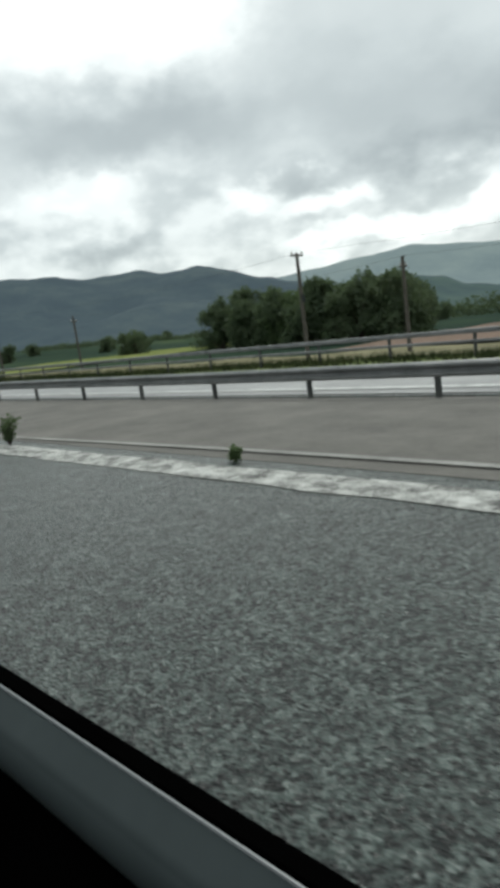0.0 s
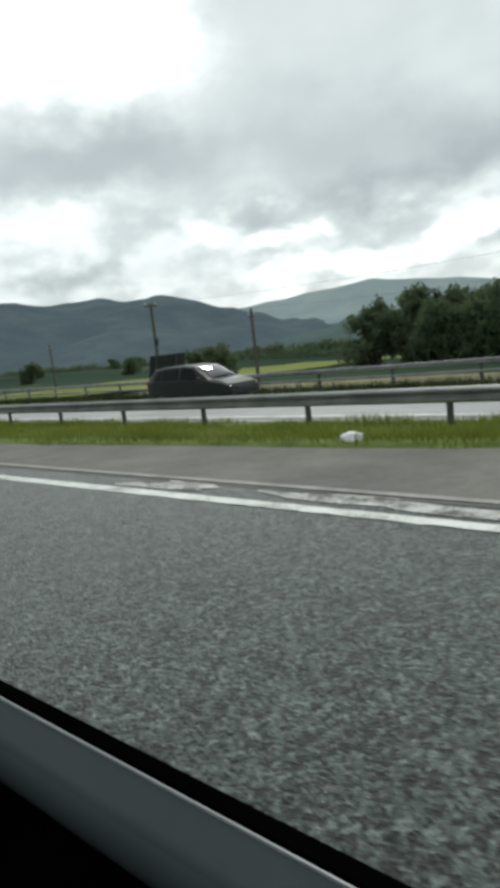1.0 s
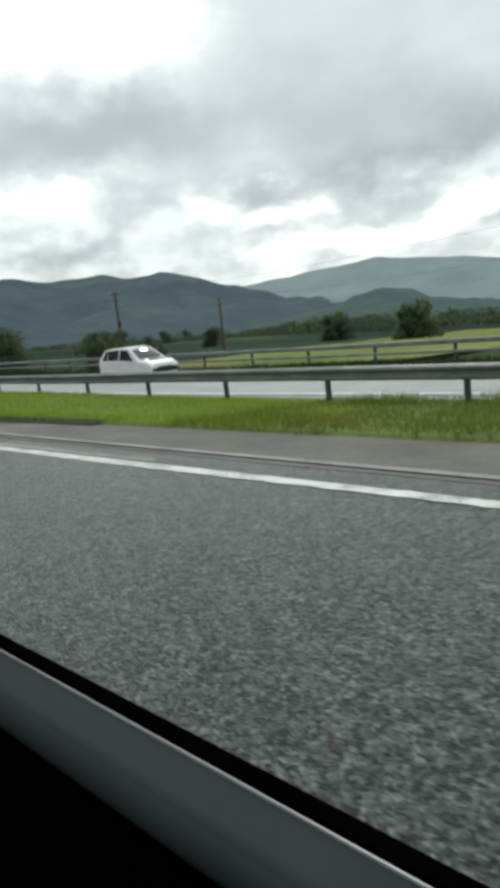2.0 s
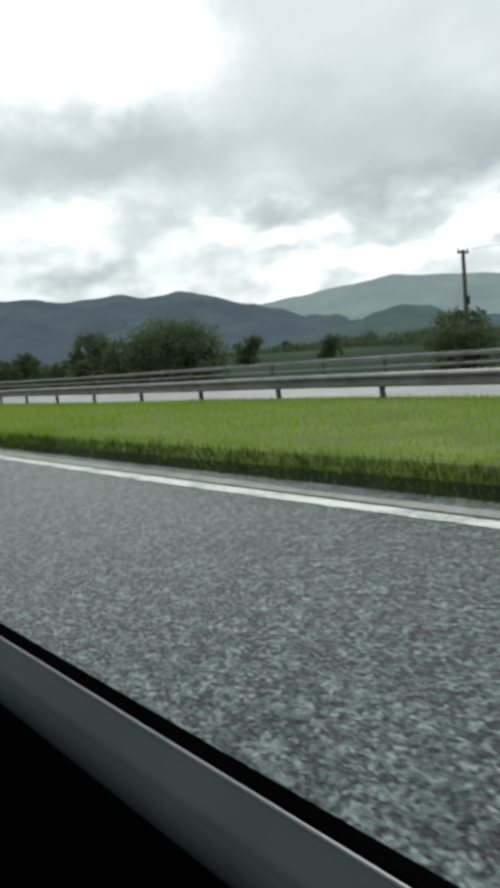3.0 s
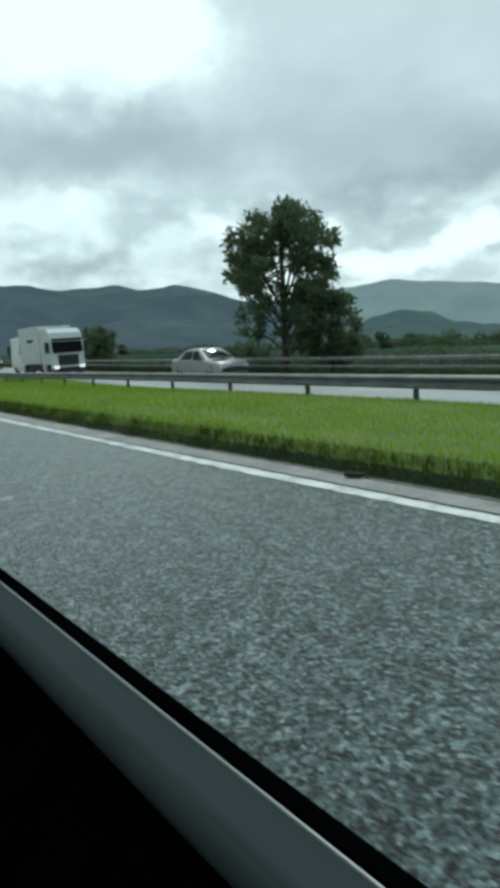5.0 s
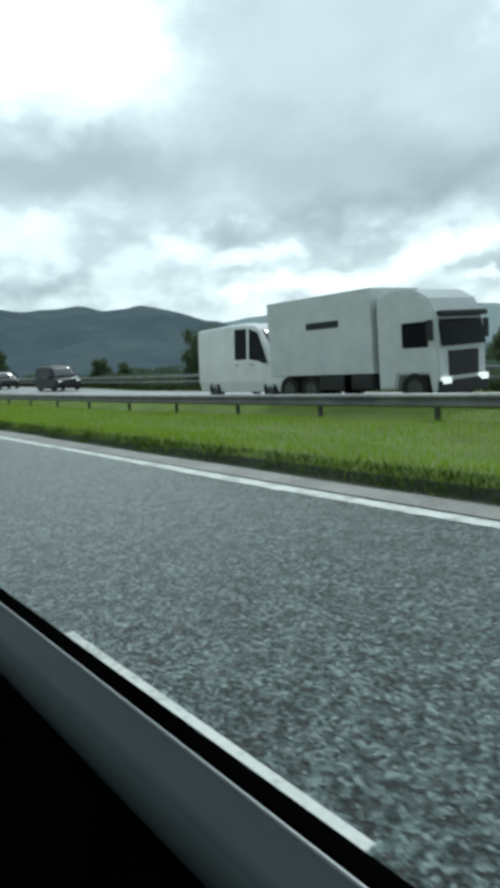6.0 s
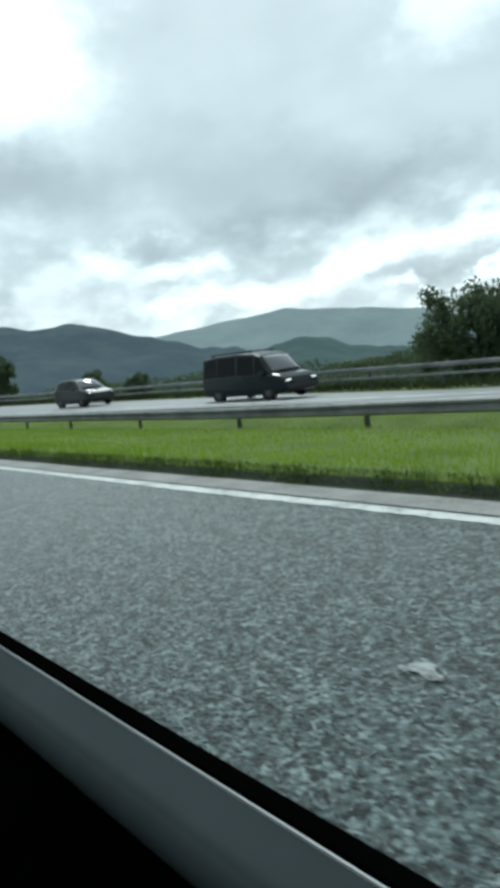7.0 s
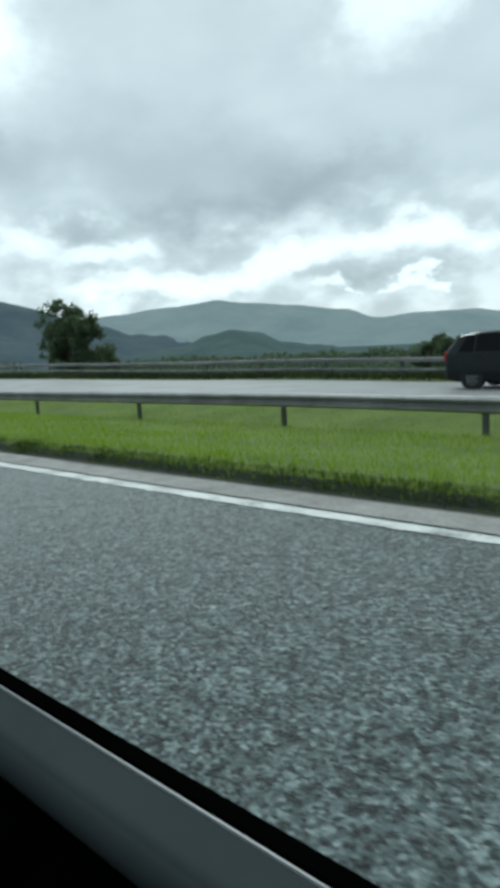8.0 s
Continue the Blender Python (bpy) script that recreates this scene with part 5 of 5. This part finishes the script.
    bm = bmesh.new()
    block(bm, (st[0][0] + 0.02, 0, st[0][1] + 0.08), (0.12, st[0][4] * 1.9, 0.16), 0.03)
    part("rear_bumper", bm, DARK_PLASTIC, root, "dark rear bumper")
    for ax in axles:
        for sd in (-1, 1):
            wheel(root, ax * L, sd * (W / 2 - 0.12), r, 0.21)
    if "rack" in extras:
        for sd in (-1, 1):
            bm = bmesh.new()
            ring(bm, Vector((-0.42 * L, sd * 0.58 * W / 2, H + 0.05)), Vector((0.1 * L, sd * 0.58 * W / 2, H + 0.05)), 0.025, 0.025, 6)
            for k in (-0.4, -0.15, 0.08):
                block(bm, (k * L, sd * 0.58 * W / 2, H + 0.015), (0.06, 0.05, 0.09), 0.01)
            part("roof_rail", bm, DARK_PLASTIC, root, "dark roof rail")
    if "vent" in extras:
        for k in (-0.28, -0.12):
            bm = bmesh.new()
            block(bm, (k * L, 0, H + 0.02), (0.5, 0.5, 0.08), 0.03)
            part("roof_vent", bm, body, root, "white roof vent")
    return root


def park(ob, s, d):
    """Stands a vehicle on the opposite carriageway, facing along +x."""
    z0 = opp_near(s)
    mid = 0.5 * (opp_near(s) + opp_far(s)) + 0.03
    e = opp_edge(s)
    z = z0 + (mid - z0) * (d - e) / (16.0 - e) if d < 16.0 else mid + (opp_far(s) - mid) * (d - 16.0) / 3.7
    ob.matrix_basis = along(s, d, z)
    return ob


FIVE_DOOR = [(-0.4, -0.3, -0.3, -0.36), (-0.285, -0.08, -0.085, -0.285), (-0.06, 0.2, 0.07, -0.055)]
park(vehicle("car", "dark green estate car with lit headlights on the road", "car", HATCH, 4.4, 1.75, 1.46, paint("dark_green_paint", (0.012, 0.018, 0.015)), FIVE_DOOR, (-0.31, 0.3)), 44.6, 17.0)
park(vehicle("car", "small white car on the opposite carriageway", "car", HATCH, 3.8, 1.65, 1.45, paint("white_paint", (0.7, 0.7, 0.7)), FIVE_DOOR, (-0.31, 0.3)), 77.6, 17.2)
park(vehicle("car", "silver saloon car with a glinting windscreen", "car", SALOON, 4.6, 1.78, 1.43, paint("silver_paint", (0.34, 0.35, 0.35), 0.6, 0.3), [(-0.28, -0.2, -0.17, -0.2), (-0.19, -0.04, -0.045, -0.165), (-0.02, 0.18, 0.05, -0.02)], (-0.29, 0.31)), 162.0, 17.3)
park(vehicle("people_carrier", "tall dark blue people carrier with roof rails", "minibus", PEOPLE_CARRIER, 4.6, 1.85, 1.78, paint("dark_blue_paint", (0.009, 0.014, 0.018)), [(-0.47, -0.3, -0.3, -0.45), (-0.28, -0.06, -0.065, -0.28), (-0.03, 0.16, 0.14, -0.03), (0.18, 0.31, 0.22, 0.18)], (-0.3, 0.31), 0.33, extras="rack"), 207.3, 16.8)
park(vehicle("car", "dark rounded hatchback with a bright windscreen", "car", HATCH, 4.0, 1.72, 1.5, paint("dark_grey_paint", (0.011, 0.015, 0.017), 0.1, 0.3), FIVE_DOOR, (-0.31, 0.3)), 221.7, 17.0)
park(vehicle("van", "white high-roofed panel van with side windows", "van", PANEL_VAN, 5.0, 2.0, 2.5, paint("van_white_paint", (0.72, 0.73, 0.73), 0, 0.45), [(-0.03, 0.1, 0.1, -0.03), (0.13, 0.32, 0.22, 0.13)], (-0.3, 0.33), 0.34, extras="vent"), 180.0, 14.3)


def lorry():
    white = paint("lorry_white_paint", (0.55, 0.58, 0.58), 0, 0.45)
    root = tagged(new("lorry"), "white lorry with a plain box body", "lorry")

    def bl(nm, c, sz, bev, mat, lab="", par=None):
        bm = bmesh.new()
        block(bm, c, sz, bev)
        return part(nm, bm, mat, par or root, lab)
    # tractor: front at +x
    prof = [(-1.15, 0.5), (-1.15, 3.35), (-0.5, 3.55), (0.35, 3.5), (0.85, 3.2), (1.12, 2.6), (1.18, 1.2), (1.18, 0.45), (0.9, 0.4), (0.8, 0.95), (-0.35, 0.95), (-0.45, 0.5)]
    bm = bmesh.new()
    ca = [bm.verts.new((x, -1.22, z)) for x, z in prof]
    cb = [bm.verts.new((x, 1.22, z)) for x, z in prof]
    bm.faces.new(ca)
    bm.faces.new(cb[::-1])
    for k in range(len(prof)):
        bm.faces.new((ca[k], cb[k], cb[(k + 1) % len(prof)], ca[(k + 1) % len(prof)]))
    bmesh.ops.recalc_face_normals(bm, faces=bm.faces[:])
    bmesh.ops.bevel(bm, geom=[e for e in bm.edges if abs(e.verts[0].co.y - e.verts[1].co.y) < 0.01], offset=0.06, segments=2, affect="EDGES")
    cab = part("cab", bm, white, root, "white lorry cab")
    rot = Matrix.Rotation(radians(-11), 3, "Y")
    bm = bmesh.new()
    block(bm, (1.17, 0, 2.18), (0.05, 2.2, 0.82), 0.02, rot)
    part("windscreen", bm, CAR_GLASS, cab, "broad dark windscreen")
    bm = bmesh.new()
    block(bm, (1.2, 0, 2.72), (0.3, 2.2, 0.16), 0.03)
    part("sun_visor", bm, DARK_PLASTIC, cab, "dark sun visor")
    bm = bmesh.new()
    block(bm, (1.2, 0, 1.25), (0.06, 1.5, 0.75), 0.03)
    part("grille", bm, DARK_PLASTIC, cab, "dark radiator grille")
    bm = bmesh.new()
    block(bm, (1.18, 0, 0.55), (0.2, 2.4, 0.4), 0.06)
    part("bumper", bm, DARK_PLASTIC, cab, "dark front bumper")
    for sd in (-1, 1):
        bm = bmesh.new()
        block(bm, (1.24, sd * 0.95, 0.75), (0.12, 0.4, 0.2), 0.03)
        part("headlight", bm, LAMP, cab, "bright headlight")
        bm = bmesh.new()
        block(bm, (1.05, sd * 1.42, 2.25), (0.12, 0.22, 0.6), 0.03)
        part("mirror", bm, DARK_PLASTIC, cab, "dark door mirror")
        bm = bmesh.new()
        block(bm, (0.35, sd * 1.225, 2.15), (0.95, 0.03, 0.75), 0.03)
        part("side_window", bm, CAR_GLASS, cab, "dark side window")
    bl("chassis", (-3.3, 0, 0.85), (6.4, 1.0, 0.3), 0.03, DARK_PLASTIC, "dark chassis frame")
    box = bl("box_body", (-3.95, 0, 2.4), (5.2, 2.5, 2.75), 0.03, white, "plain white box body")
    bl("side_guard", (-3.3, -1.2, 0.75), (1.2, 0.06, 0.5), 0.02, DARK_PLASTIC, "dark side guard")
    bl("side_guard", (-3.3, 1.2, 0.75), (1.2, 0.06, 0.5), 0.02, DARK_PLASTIC, "dark side guard")
    bl("fuel_tank", (-1.9, -0.95, 0.75), (1.0, 0.55, 0.55), 0.1, DARK_PLASTIC, "dark fuel tank")
    bl("lettering_bar", (-3.6, -1.258, 2.75), (1.6, 0.012, 0.24), 0.002, BOARD, "dark blue lettering bar", box)
    for x in (-5.6, -4.4, 0.25):
        for sd in (-1, 1):
            wheel(root, x, sd * 1.05, 0.5, 0.32)
    return root


small_lorry = park(lorry(), 172.2, 13.65)
small_lorry.matrix_basis = small_lorry.matrix_basis @ Matrix.Scale(0.78, 4)
